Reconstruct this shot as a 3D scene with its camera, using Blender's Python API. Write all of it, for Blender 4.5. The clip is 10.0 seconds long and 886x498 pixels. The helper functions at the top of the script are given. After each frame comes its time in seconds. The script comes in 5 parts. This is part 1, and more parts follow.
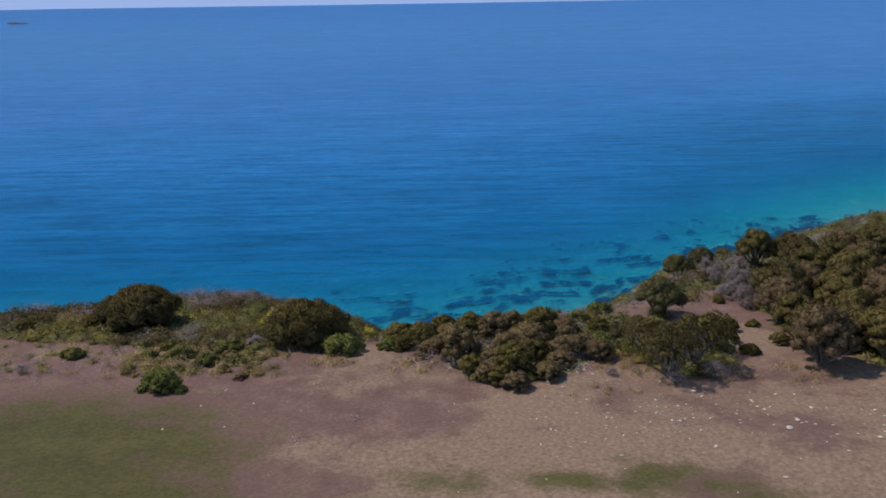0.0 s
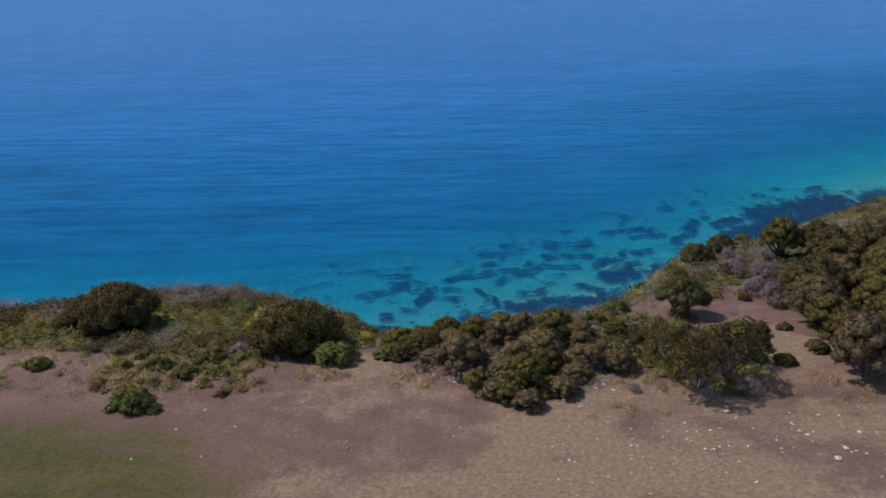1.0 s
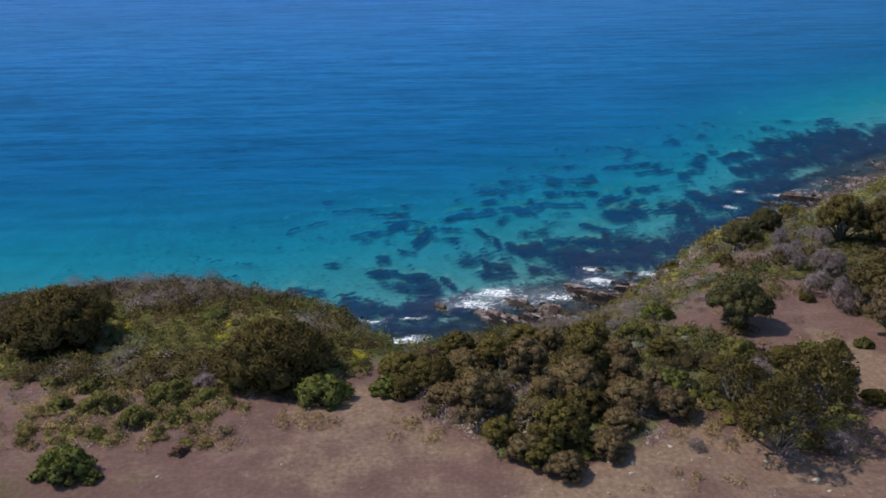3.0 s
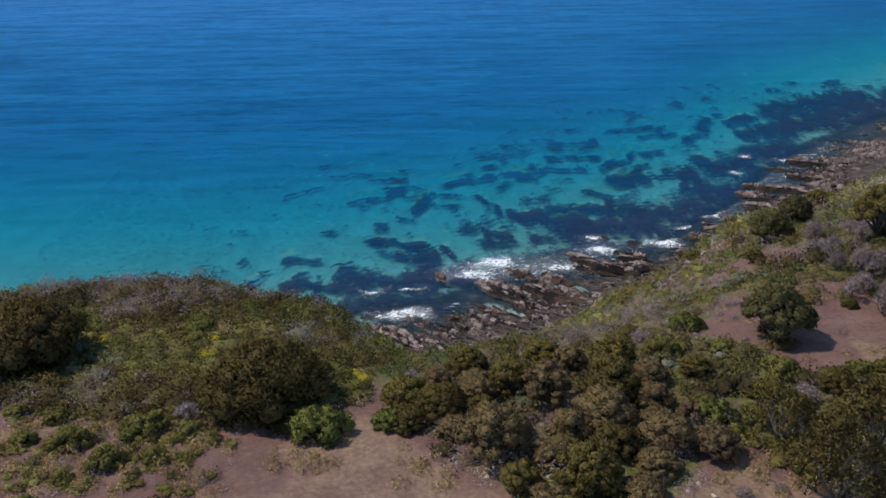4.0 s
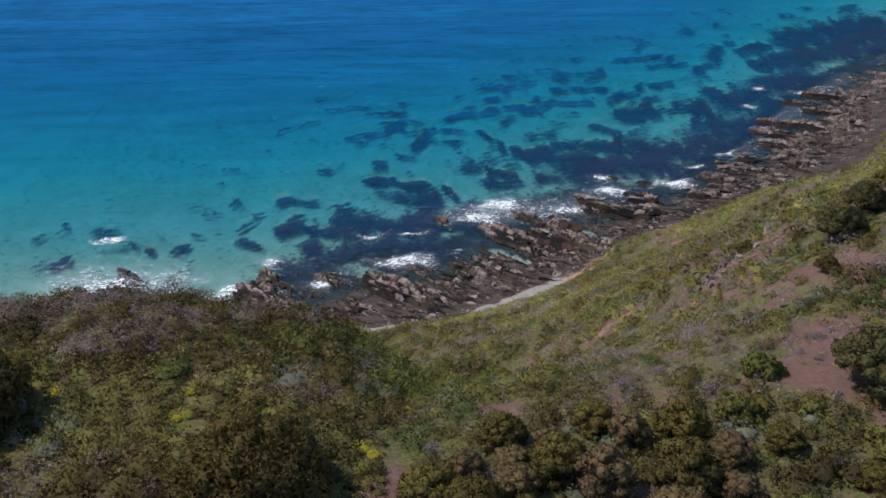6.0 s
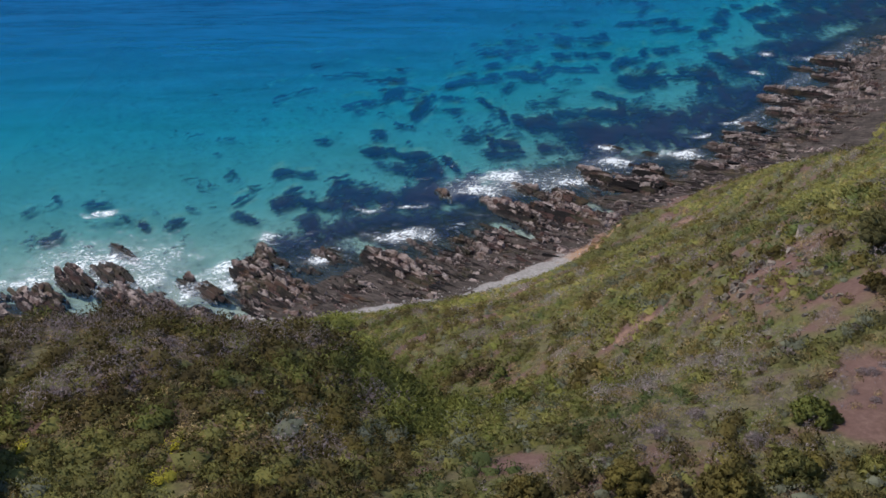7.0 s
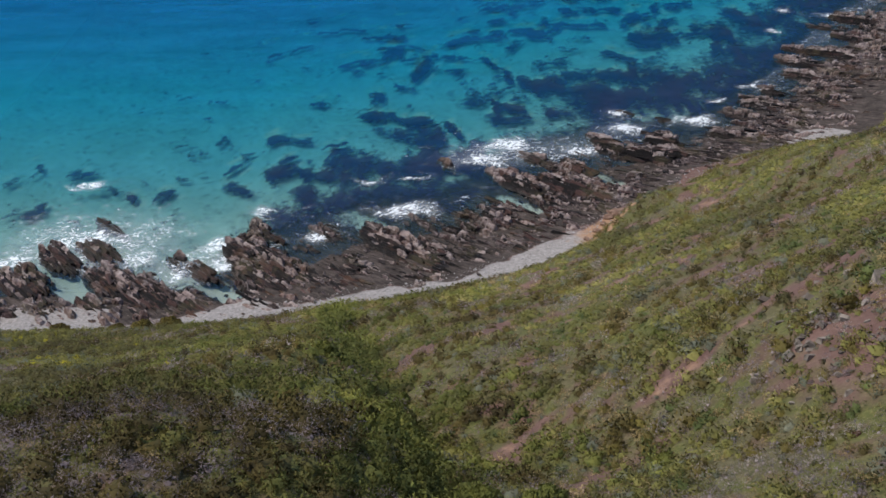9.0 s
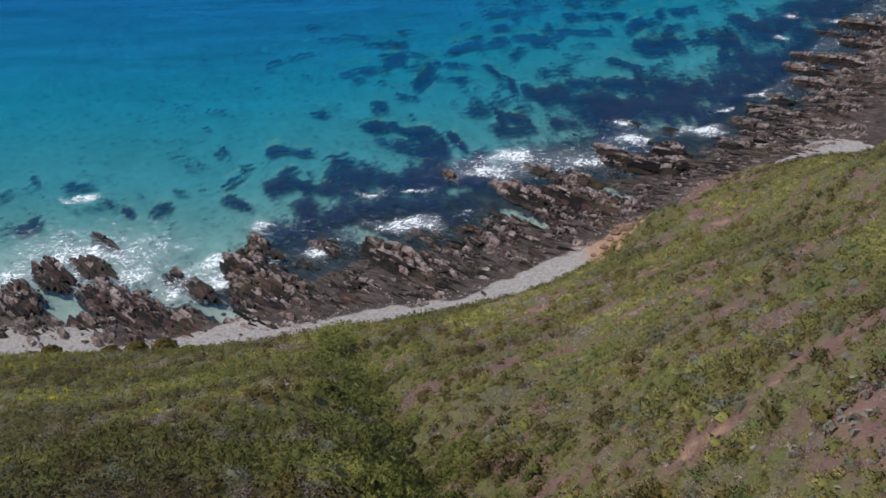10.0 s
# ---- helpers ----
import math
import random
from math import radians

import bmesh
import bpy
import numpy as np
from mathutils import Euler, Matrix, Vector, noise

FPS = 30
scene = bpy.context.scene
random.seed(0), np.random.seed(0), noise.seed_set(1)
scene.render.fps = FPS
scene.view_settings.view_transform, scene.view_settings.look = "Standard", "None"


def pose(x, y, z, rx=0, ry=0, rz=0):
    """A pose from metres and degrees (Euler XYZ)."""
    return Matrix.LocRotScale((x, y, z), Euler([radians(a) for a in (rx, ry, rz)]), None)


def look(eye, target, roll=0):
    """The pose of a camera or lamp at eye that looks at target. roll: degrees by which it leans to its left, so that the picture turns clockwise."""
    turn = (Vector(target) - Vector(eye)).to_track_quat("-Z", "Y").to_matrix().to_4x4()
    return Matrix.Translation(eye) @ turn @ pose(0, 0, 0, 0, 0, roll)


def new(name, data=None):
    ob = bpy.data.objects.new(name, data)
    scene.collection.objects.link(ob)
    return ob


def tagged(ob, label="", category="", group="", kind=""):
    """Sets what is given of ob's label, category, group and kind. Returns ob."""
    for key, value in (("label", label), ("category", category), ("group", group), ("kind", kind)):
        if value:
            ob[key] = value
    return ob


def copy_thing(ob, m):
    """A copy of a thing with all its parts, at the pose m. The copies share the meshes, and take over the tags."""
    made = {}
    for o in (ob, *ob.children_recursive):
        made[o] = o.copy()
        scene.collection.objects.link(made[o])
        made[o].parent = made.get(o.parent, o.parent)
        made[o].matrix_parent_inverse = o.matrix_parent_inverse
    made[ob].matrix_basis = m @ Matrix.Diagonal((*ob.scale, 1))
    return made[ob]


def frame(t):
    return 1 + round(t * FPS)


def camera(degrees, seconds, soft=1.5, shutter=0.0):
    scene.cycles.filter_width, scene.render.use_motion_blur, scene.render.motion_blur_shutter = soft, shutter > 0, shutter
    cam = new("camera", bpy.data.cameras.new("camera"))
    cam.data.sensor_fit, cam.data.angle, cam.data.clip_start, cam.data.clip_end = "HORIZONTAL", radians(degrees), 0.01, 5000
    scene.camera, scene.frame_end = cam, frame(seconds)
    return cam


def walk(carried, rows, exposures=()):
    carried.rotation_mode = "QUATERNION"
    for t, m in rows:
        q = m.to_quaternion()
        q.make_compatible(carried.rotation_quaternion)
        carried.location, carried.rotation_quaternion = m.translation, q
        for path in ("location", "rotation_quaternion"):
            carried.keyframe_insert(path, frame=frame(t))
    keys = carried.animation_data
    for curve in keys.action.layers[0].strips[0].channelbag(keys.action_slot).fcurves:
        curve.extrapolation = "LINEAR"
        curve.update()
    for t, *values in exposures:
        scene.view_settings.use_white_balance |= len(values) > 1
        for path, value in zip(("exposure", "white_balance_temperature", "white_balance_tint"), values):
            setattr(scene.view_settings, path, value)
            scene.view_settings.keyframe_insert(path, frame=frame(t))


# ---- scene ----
# the camera: a slow flight from the paddock out over the cliff edge
cam = camera(50.5, 10.0, soft=1.6)
PATH = [
    (0, (-0.053, -0.064, 83.664), (-0.053, 38.516, 73.104), -0.93),
    (0.5, (-0.164, 2.766, 83.800), (-0.144, 41.146, 72.540), -0.91),
    (1, (-0.259, 5.520, 83.922), (-0.239, 43.700, 71.982), -0.89),
    (1.5, (-0.325, 8.051, 84.021), (-0.325, 45.991, 71.381), -0.87),
    (2, (-0.502, 10.932, 84.197), (-0.462, 48.592, 70.717), -0.84),
    (2.5, (-0.666, 13.411, 84.341), (-0.586, 50.811, 70.161), -0.82),
    (4, (-1.359, 21.198, 84.735), (-1.139, 57.598, 68.135), -0.74),
    (4.5, (-1.570, 23.496, 84.791), (-1.330, 59.556, 67.471), -0.71),
    (5, (-1.824, 26.067, 84.914), (-1.564, 61.707, 66.754), -0.69),
    (5.5, (-2.087, 28.305, 85.015), (-1.807, 63.585, 66.155), -0.66),
    (7, (-2.898, 35.696, 85.280), (-2.498, 69.676, 64.180), -0.58),
    (7.5, (-3.088, 37.874, 85.335), (-2.688, 71.534, 63.715), -0.56),
    (8, (-3.295, 40.380, 85.393), (-2.895, 73.660, 63.213), -0.54),
    (8.5, (-3.487, 42.529, 85.464), (-3.047, 75.489, 62.784), -0.52),
    (9, (-3.745, 45.028, 85.558), (-3.285, 77.708, 62.478), -0.50),
    (9.5, (-3.922, 47.242, 85.636), (-3.442, 79.862, 62.496), -0.48),
    (10, (-4.150, 49.747, 85.758), (-3.690, 82.367, 62.598), -0.46),
]
walk(cam, [(t, look(eye, target, roll)) for t, eye, target, roll in PATH])

# ---- light ----
SUN_TO = Vector((-0.56, 0.16, 0.81)).normalized()
sun_data = bpy.data.lights.new("sun", "SUN")
sun_data.energy, sun_data.angle, sun_data.color = 3.25, radians(0.6), (1.0, 0.912, 0.80)
sun = new("sun", sun_data)
sun.matrix_world = look(SUN_TO * 300, (0, 0, 0))
world = bpy.data.worlds.new("sky")
scene.world = world
world.use_nodes = True
sky = world.node_tree.nodes.new("ShaderNodeTexSky")
sky.sky_type, sky.sun_disc = "NISHITA", False
sky.sun_elevation = math.asin(SUN_TO.z)
sky.sun_rotation = math.atan2(SUN_TO.x, SUN_TO.y) % (2 * math.pi)
sky.air_density, sky.dust_density, sky.ozone_density = 1.0, 0.2, 2.0
backing = world.node_tree.nodes["Background"]
backing.inputs["Strength"].default_value = 0.148
world.node_tree.links.new(sky.outputs[0], backing.inputs[0])
scene.view_settings.exposure = 0.10

rng = np.random.default_rng(7)


# ---- lie of the land ----
def lattice(ix, iy, seed):
    h = (ix.astype(np.int64) * 374761393 + iy.astype(np.int64) * 668265263 + seed * 144665) & 0x7FFFFFFF
    h = ((h ^ (h >> 13)) * 1274126177) & 0x7FFFFFFF
    return ((h ^ (h >> 16)) & 0xFFFF) / 65535.0


def grain(x, y, seed=0):
    """Smooth noise from 0 to 1 with cells of one unit."""
    ix, iy = np.floor(x), np.floor(y)
    fx, fy = x - ix, y - iy
    fx, fy = fx * fx * (3 - 2 * fx), fy * fy * (3 - 2 * fy)
    a = lattice(ix, iy, seed) * (1 - fx) + lattice(ix + 1, iy, seed) * fx
    b = lattice(ix, iy + 1, seed) * (1 - fx) + lattice(ix + 1, iy + 1, seed) * fx
    return a * (1 - fy) + b * fy


def cloud(x, y, seed=0, octaves=4):
    total, weight, amount = 0, 0.5, 0
    for k in range(octaves):
        total = total + weight * grain(x * 2 ** k + 17.3 * k, y * 2 ** k - 9.1 * k, seed + k)
        amount += weight
        weight *= 0.5
    return total / amount


def step(a, b, v):
    f = np.clip((v - a) / (b - a), 0, 1)
    return f * f * (3 - 2 * f)


FOOT_X = [-400, -120, -60, -35, -22, -5, 10, 18, 34, 43, 58, 68, 76, 90, 110, 150, 400]
FOOT_Y = [120, 138, 141.5, 141.6, 144.5, 148.2, 153.0, 158.6, 171.6, 182, 187, 188.5, 193, 212, 240, 275, 430]
REEF_X = [-70, -50, -38, -34, -26, -15, 0, 7, 15, 27, 38, 47, 55, 70, 80, 95, 112]
REEF_W = [21, 21, 21, 28, 26, 31, 29, 35, 38, 34, 27, 21, 27, 37, 43, 40, 34]
PLATEAU = 63.9
# knolls and hollows of the slope: x, y, half width, half length, rise
KNOLLS = [(-2.8, 73.5, 4, 5, 3.0), (20.6, 84.4, 4, 6, 2.0), (7.5, 84.5, 4, 5, 1.3), (12.5, 70, 4.5, 6, -1.4), (-12.7, 94, 4, 7, -2.2), (34.5, 130, 9, 11, -2.2), (1.2, 86.5, 3, 4, -1.5), (27, 160.5, 6.5, 5, 3.4), (20, 114, 8, 9, -0.8), (-21, 69, 9, 6, 1.3)]


def foot(x):
    """The y at which the slope's scrub ends above the beach."""
    return sum(np.interp(x + d, FOOT_X, FOOT_Y) for d in (-5, -2.5, 0, 2.5, 5)) / 5


def reef(x):
    return sum(np.interp(x + d, REEF_X, REEF_W) for d in (-3, 0, 3)) / 3


def inland(x, y):
    return foot(x) - y


def gully_line(y):
    """The x of the gully's floor."""
    return np.interp(y, [60, 80, 100, 112, 128, 150], [-3, -2.5, -7.5, -9.6, -13, -15])


POOLS = [(-57.5, 157.5, 5.0, 2.2), (-36.0, 157.0, 5.0, 2.0), (-43.5, 161.0, 4.0, 2.0), (11.2, 179.4, 5.0, 1.3), (-40.0, 166.0, 6.0, 4.0), (-52.0, 164.0, 6.0, 2.4), (27.0, 186.5, 4.0, 1.2), (-14.0, 174.0, 7.0, 2.6)]


def pools(x, y):
    """Inlets and pools cut along the strike of the shore's rock."""
    dip = 0
    for px, py, a, b in POOLS:
        u, v = (x - px) * 0.72 - (y - py) * 0.69, (x - px) * 0.69 + (y - py) * 0.72
        dip = np.maximum(dip, np.exp(-(u / a) ** 4 - (v / b) ** 4))
    return dip


def height(x, y):
    x, y = np.asarray(x, float), np.asarray(y, float)
    d = inland(x, y)
    steep = np.interp(x, [-40, -15, -4, 15, 60], [0.735, 0.74, 0.665, 0.685, 0.665])
    rough = 1.6 * (cloud(x / 14, y / 14, 3) - 0.5) + 0.7 * (cloud(x / 4.0, y / 4.0, 5, 3) - 0.5)
    rill = 1.1 * (grain((x - 0.35 * y) / 7.5, y / 40, 8) - 0.5)
    hollow = 4.4 * np.exp(-((x - 5.5) / 8) ** 2 - ((y - 77) / 14) ** 2) + 1.2 * np.exp(-((x + 2.5) / 3.2) ** 2 - ((y - 63) / 7) ** 2)
    side = x - gully_line(y)
    hollow = hollow + (3.6 * np.exp(-(np.abs(side) / 3.6) ** 1.7) - 1.6 * np.exp(-((side + 6.5) / 3.0) ** 2) * (1 - step(84, 100, y))) * step(62, 76, y) * (1 - step(118, 140, y))
    knoll = sum(rise * np.exp(-((x - kx) / wide) ** 2 - ((y - ky) / long) ** 2) for kx, ky, wide, long, rise in KNOLLS) + 1.5 * (1 - step(8, 26, d)) + 0.7 * step(-10, 2, x) * step(6, 14, d) * (1 - step(38, 52, d))
    slope = 4.0 + steep * d - hollow + knoll * step(0, 5, d) + (rough + rill) * step(0, 12, d)
    top = PLATEAU - 0.10 * np.clip(y - 49, 0, 14) + 0.35 * (cloud(x / 9, y / 9, 11) - 0.5) - 0.018 * np.clip(x, 0, 40)
    r = 4.5 + 3.5 * step(-10, -2, x)
    h = np.clip(0.5 + 0.5 * (slope - top) / r, 0, 1)
    land = slope * (1 - h) + top * h - r * h * (1 - h) * 0.8
    out = np.clip(-d, 0, None)
    s = out / reef(x)
    shore = np.interp(s, [0, 0.22, 0.6, 0.95, 1.25, 2.2, 5, 20], [4, 2.2, 0.45, -0.45, -1.0, -2.0, -5, -12])
    shore = shore + ((cloud(x / 3.2, y / 3.2, 21, 4) - 0.5) * 0.7 - 0.15) * step(0.12, 0.4, s) * (1 - step(1.3, 2.2, s)) - (1.0 + np.clip(shore, 0, 2)) * pools(x, y) + 0.05 * step(30, 44, x) * step(0.25, 0.5, s) * (1 - step(1.1, 1.6, s))
    return np.where(d > 0, land, shore)


def ground(x, y):
    return float(height(np.array([x]), np.array([y]))[0])


# ---- mesh helpers ----
def mesh_of(name, verts, tris, mat, attrs=None, smooth=False, normals=None):
    """A mesh from arrays of corners and triangles, with attributes (numbers or vectors) per corner."""
    me = bpy.data.meshes.new(name)
    verts, tris = np.asarray(verts, np.float32), np.asarray(tris, np.int32)
    me.vertices.add(len(verts))
    me.vertices.foreach_set("co", verts.ravel())
    me.loops.add(tris.size)
    me.loops.foreach_set("vertex_index", tris.ravel())
    me.polygons.add(len(tris))
    me.polygons.foreach_set("loop_start", np.arange(0, tris.size, tris.shape[1], dtype=np.int32))
    me.polygons.foreach_set("use_smooth", np.full(len(tris), smooth))
    for key, values in (attrs or {}).items():
        values = np.asarray(values, np.float32)
        if values.ndim == 2:
            me.attributes.new(key, "FLOAT_VECTOR", "POINT").data.foreach_set("vector", values.ravel())
        else:
            me.attributes.new(key, "FLOAT", "POINT").data.foreach_set("value", values)
    me.materials.append(mat)
    me.update(calc_edges=True)
    me.validate()
    if normals is not None:
        me.attributes.new("custom_normal", "FLOAT_VECTOR", "POINT").data.foreach_set("vector", np.asarray(normals, np.float32).ravel())
    return me


def part(name, me, parent, label=""):
    ob = new(name, me)
    ob.parent = parent
    return tagged(ob, label)


def sheet(xs, ys, keep=None):
    """Corners and quads of a grid; keep: a mask of the corners whose cells stay."""
    gx, gy = np.meshgrid(xs, ys)
    n, m = len(xs), len(ys)
    i = np.arange(n * m).reshape(m, n)
    quads = np.stack([i[:-1, :-1], i[:-1, 1:], i[1:, 1:], i[1:, :-1]], -1).reshape(-1, 4)
    if keep is None:
        return gx.ravel(), gy.ravel(), quads
    k = keep(gx, gy).ravel()
    quads = quads[k[quads].any(1)]
    used = np.unique(quads)
    back = np.zeros(n * m, np.int64)
    back[used] = np.arange(len(used))
    return gx.ravel()[used], gy.ravel()[used], back[quads]


def joined(pieces):
    """One set of arrays out of many (corners, triangles, and perhaps a vector per corner)."""
    n, ts = 0, []
    for p in pieces:
        ts.append(p[1] + n)
        n += len(p[0])
    out = [np.concatenate([p[0] for p in pieces]), np.concatenate(ts)]
    if len(pieces[0]) > 2:
        out.append(np.concatenate([p[2] for p in pieces]))
    return tuple(out)


def icosphere(level):
    bm = bmesh.new()
    bmesh.ops.create_icosphere(bm, subdivisions=level, radius=1)
    v = np.array([p.co[:] for p in bm.verts])
    t = np.array([[c.index for c in f.verts] for f in bm.faces])
    bm.free()
    return v, t


BALL = {k: icosphere(k) for k in (1, 2, 3)}


def tube(points, radii, sides=6):
    """A tapered tube along points."""
    points, v, t = np.asarray(points, float), [], []
    for k, p in enumerate(points):
        way = points[min(k + 1, len(points) - 1)] - points[max(k - 1, 0)]
        way = way / (np.linalg.norm(way) + 1e-9)
        a = np.cross(way, (0.31, 0.9, 0.12))
        a /= np.linalg.norm(a)
        b = np.cross(way, a)
        ang = np.linspace(0, 2 * np.pi, sides, endpoint=False)
        v.append(p + radii[k] * (np.cos(ang)[:, None] * a + np.sin(ang)[:, None] * b))
    for k in range(len(points) - 1):
        for s in range(sides):
            a, b = k * sides + s, k * sides + (s + 1) % sides
            t += [(a, b, b + sides), (a, b + sides, a + sides)]
    return np.concatenate(v), np.array(t)


def leaves(r, centres, normals, size, aspect=0.7, spread=0.6, soft=0.3, sprig=False):
    """Small pointed leaf sprays at centres, facing roughly along normals; shaded as part of their clump."""
    n = len(centres)
    normals = normals / (np.linalg.norm(normals, axis=1)[:, None] + 1e-9)
    nor = normals + r.normal(0, spread, (n, 3))
    nor /= np.linalg.norm(nor, axis=1)[:, None] + 1e-9
    a = np.cross(nor, r.normal(0, 1, (n, 3)))
    a /= np.linalg.norm(a, axis=1)[:, None] + 1e-9
    if sprig:
        a = normals + r.normal(0, 0.75, (n, 3)) + (0, 0, 0.1)
        a /= np.linalg.norm(a, axis=1)[:, None] + 1e-9
        nor = np.cross(a, r.normal(0, 1, (n, 3)))
        nor /= np.linalg.norm(nor, axis=1)[:, None] + 1e-9
    b = np.cross(nor, a)
    s = (size * r.uniform(0.6, 1.4, n))[:, None]
    v = np.stack([centres + a * s * 0.6, centres - a * s * 0.4 + b * s * aspect * 0.5, centres - a * s * 0.4 - b * s * aspect * 0.5], 1).reshape(-1, 3)
    lit = normals + r.normal(0, soft, (n, 3))
    lit /= np.linalg.norm(lit, axis=1)[:, None] + 1e-9
    return v, np.arange(3 * n).reshape(n, 3), np.repeat(lit, 3, 0)


# ---- materials ----
def shader(name, rough=0.8, spec=0.3):
    m = bpy.data.materials.new(name)
    m.use_nodes = True
    nt = m.node_tree
    b = nt.nodes["Principled BSDF"]
    b.inputs["Roughness"].default_value = rough
    b.inputs["Specular IOR Level"].default_value = spec
    return m, nt, b


def place_of(nt, scale=(1, 1, 1)):
    g = nt.nodes.new("ShaderNodeNewGeometry")
    mp = nt.nodes.new("ShaderNodeMapping")
    mp.inputs["Scale"].default_value = scale
    nt.links.new(g.outputs["Position"], mp.inputs["Vector"])
    return mp.outputs[0]


def speckle(nt, where, scale, detail=4, rough=0.55, swirl=0.0):
    n = nt.nodes.new("ShaderNodeTexNoise")
    n.inputs["Scale"].default_value, n.inputs["Detail"].default_value = scale, detail
    n.inputs["Roughness"].default_value, n.inputs["Distortion"].default_value = rough, swirl
    nt.links.new(where, n.inputs["Vector"])
    return n.outputs["Fac"]


def maths(nt, op, a, b=0.0, clamp=False):
    n = nt.nodes.new("ShaderNodeMath")
    n.operation, n.use_clamp = op, clamp
    for k, v in enumerate((a, b)):
        if isinstance(v, (int, float)):
            n.inputs[k].default_value = v
        else:
            nt.links.new(v, n.inputs[k])
    return n.outputs[0]


def ramp(nt, fac, stops):
    n = nt.nodes.new("ShaderNodeValToRGB")
    e = n.color_ramp.elements
    while len(e) < len(stops):
        e.new(0.5)
    for k, (at, c) in enumerate(stops):
        e[k].position, e[k].color = at, (*c, 1) if len(c) == 3 else c
    nt.links.new(fac, n.inputs[0])
    return n.outputs[0]


def grey(nt, fac, a, b, lo=0.0, hi=1.0):
    n = nt.nodes.new("ShaderNodeMapRange")
    n.interpolation_type = "SMOOTHSTEP"
    for key, v in (("From Min", a), ("From Max", b), ("To Min", lo), ("To Max", hi)):
        n.inputs[key].default_value = v
    nt.links.new(fac, n.inputs["Value"])
    return n.outputs[0]


def blend(nt, fac, a, b, mode="MIX"):
    n = nt.nodes.new("ShaderNodeMix")
    n.data_type, n.blend_type = "RGBA", mode
    for k, v in ((0, fac), (6, a), (7, b)):
        if isinstance(v, (int, float)):
            n.inputs[k].default_value = v
        elif isinstance(v, tuple):
            n.inputs[k].default_value = (*v, 1)
        else:
            nt.links.new(v, n.inputs[k])
    return n.outputs[2]


def bumped(nt, b, fac, strength, distance):
    n = nt.nodes.new("ShaderNodeBump")
    n.inputs["Strength"].default_value, n.inputs["Distance"].default_value = strength, distance
    nt.links.new(fac, n.inputs["Height"])
    nt.links.new(n.outputs[0], b.inputs["Normal"])


def attribute(nt, key):
    n = nt.nodes.new("ShaderNodeAttribute")
    n.attribute_name = key
    return n.outputs["Fac"]


def foliage(name, stops, rough=0.8):
    """Leaves whose colour follows the plant's own tint (crowns: shade painted in low down), with a little scatter from
    leaf to leaf.
    """
    m, nt, b = shader(name, rough, 0.12)
    g = nt.nodes.new("ShaderNodeNewGeometry")
    o = nt.nodes.new("ShaderNodeObjectInfo")
    isle = maths(nt, "MULTIPLY", g.outputs["Random Per Island"], 0.10)
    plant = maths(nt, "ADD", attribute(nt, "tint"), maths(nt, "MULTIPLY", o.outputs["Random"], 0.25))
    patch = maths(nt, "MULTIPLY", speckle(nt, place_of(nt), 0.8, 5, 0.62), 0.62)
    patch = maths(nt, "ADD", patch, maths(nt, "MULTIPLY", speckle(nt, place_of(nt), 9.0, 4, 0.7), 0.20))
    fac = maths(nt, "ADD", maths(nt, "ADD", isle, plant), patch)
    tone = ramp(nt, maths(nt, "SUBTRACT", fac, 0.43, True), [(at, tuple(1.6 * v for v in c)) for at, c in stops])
    nt.links.new(tone, b.inputs["Base Color"])
    thin = nt.nodes.new("ShaderNodeBsdfTranslucent")
    nt.links.new(tone, thin.inputs["Color"])
    mixer = nt.nodes.new("ShaderNodeMixShader")
    mixer.inputs[0].default_value = 0.38
    nt.links.new(b.outputs[0], mixer.inputs[1])
    nt.links.new(thin.outputs[0], mixer.inputs[2])
    nt.links.new(mixer.outputs[0], nt.nodes["Material Output"].inputs["Surface"])
    return m


LEAF_DARK = foliage("dark tea tree leaves", [(0.0, (0.050, 0.040, 0.019)), (0.35, (0.093, 0.074, 0.027)), (0.65, (0.136, 0.113, 0.033)), (1.0, (0.212, 0.184, 0.043))])
LEAF_BROWN = foliage("brown olive leaves", [(0.0, (0.074, 0.052, 0.031)), (0.4, (0.134, 0.096, 0.052)), (0.75, (0.180, 0.136, 0.061)), (1.0, (0.246, 0.199, 0.072))])
LEAF_GREEN = foliage("green heath leaves", [(0.0, (0.072, 0.064, 0.029)), (0.4, (0.127, 0.121, 0.040)), (0.75, (0.192, 0.180, 0.055)), (1.0, (0.300, 0.262, 0.100))])
LEAF_FRESH = foliage("fresh green leaves", [(0.0, (0.068, 0.072, 0.024)), (0.5, (0.126, 0.136, 0.038)), (1.0, (0.245, 0.238, 0.062))])
LEAF_GREY = foliage("grey dead twigs", [(0.0, (0.125, 0.098, 0.100)), (0.45, (0.222, 0.178, 0.180)), (0.8, (0.320, 0.265, 0.262)), (1.0, (0.380, 0.325, 0.300))])
LEAF_STRAW = foliage("dry straw blades", [(0.0, (0.145, 0.106, 0.055)), (0.5, (0.270, 0.202, 0.100)), (1.0, (0.420, 0.322, 0.165))])
LEAF_BOTTLE = foliage("deep green leaves", [(0.0, (0.046, 0.056, 0.022)), (0.5, (0.080, 0.098, 0.035)), (1.0, (0.130, 0.152, 0.052))])
LEAF_OLIVE = foliage("olive tree leaves", [(0.0, (0.060, 0.054, 0.028)), (0.5, (0.116, 0.108, 0.046)), (1.0, (0.195, 0.178, 0.064))])
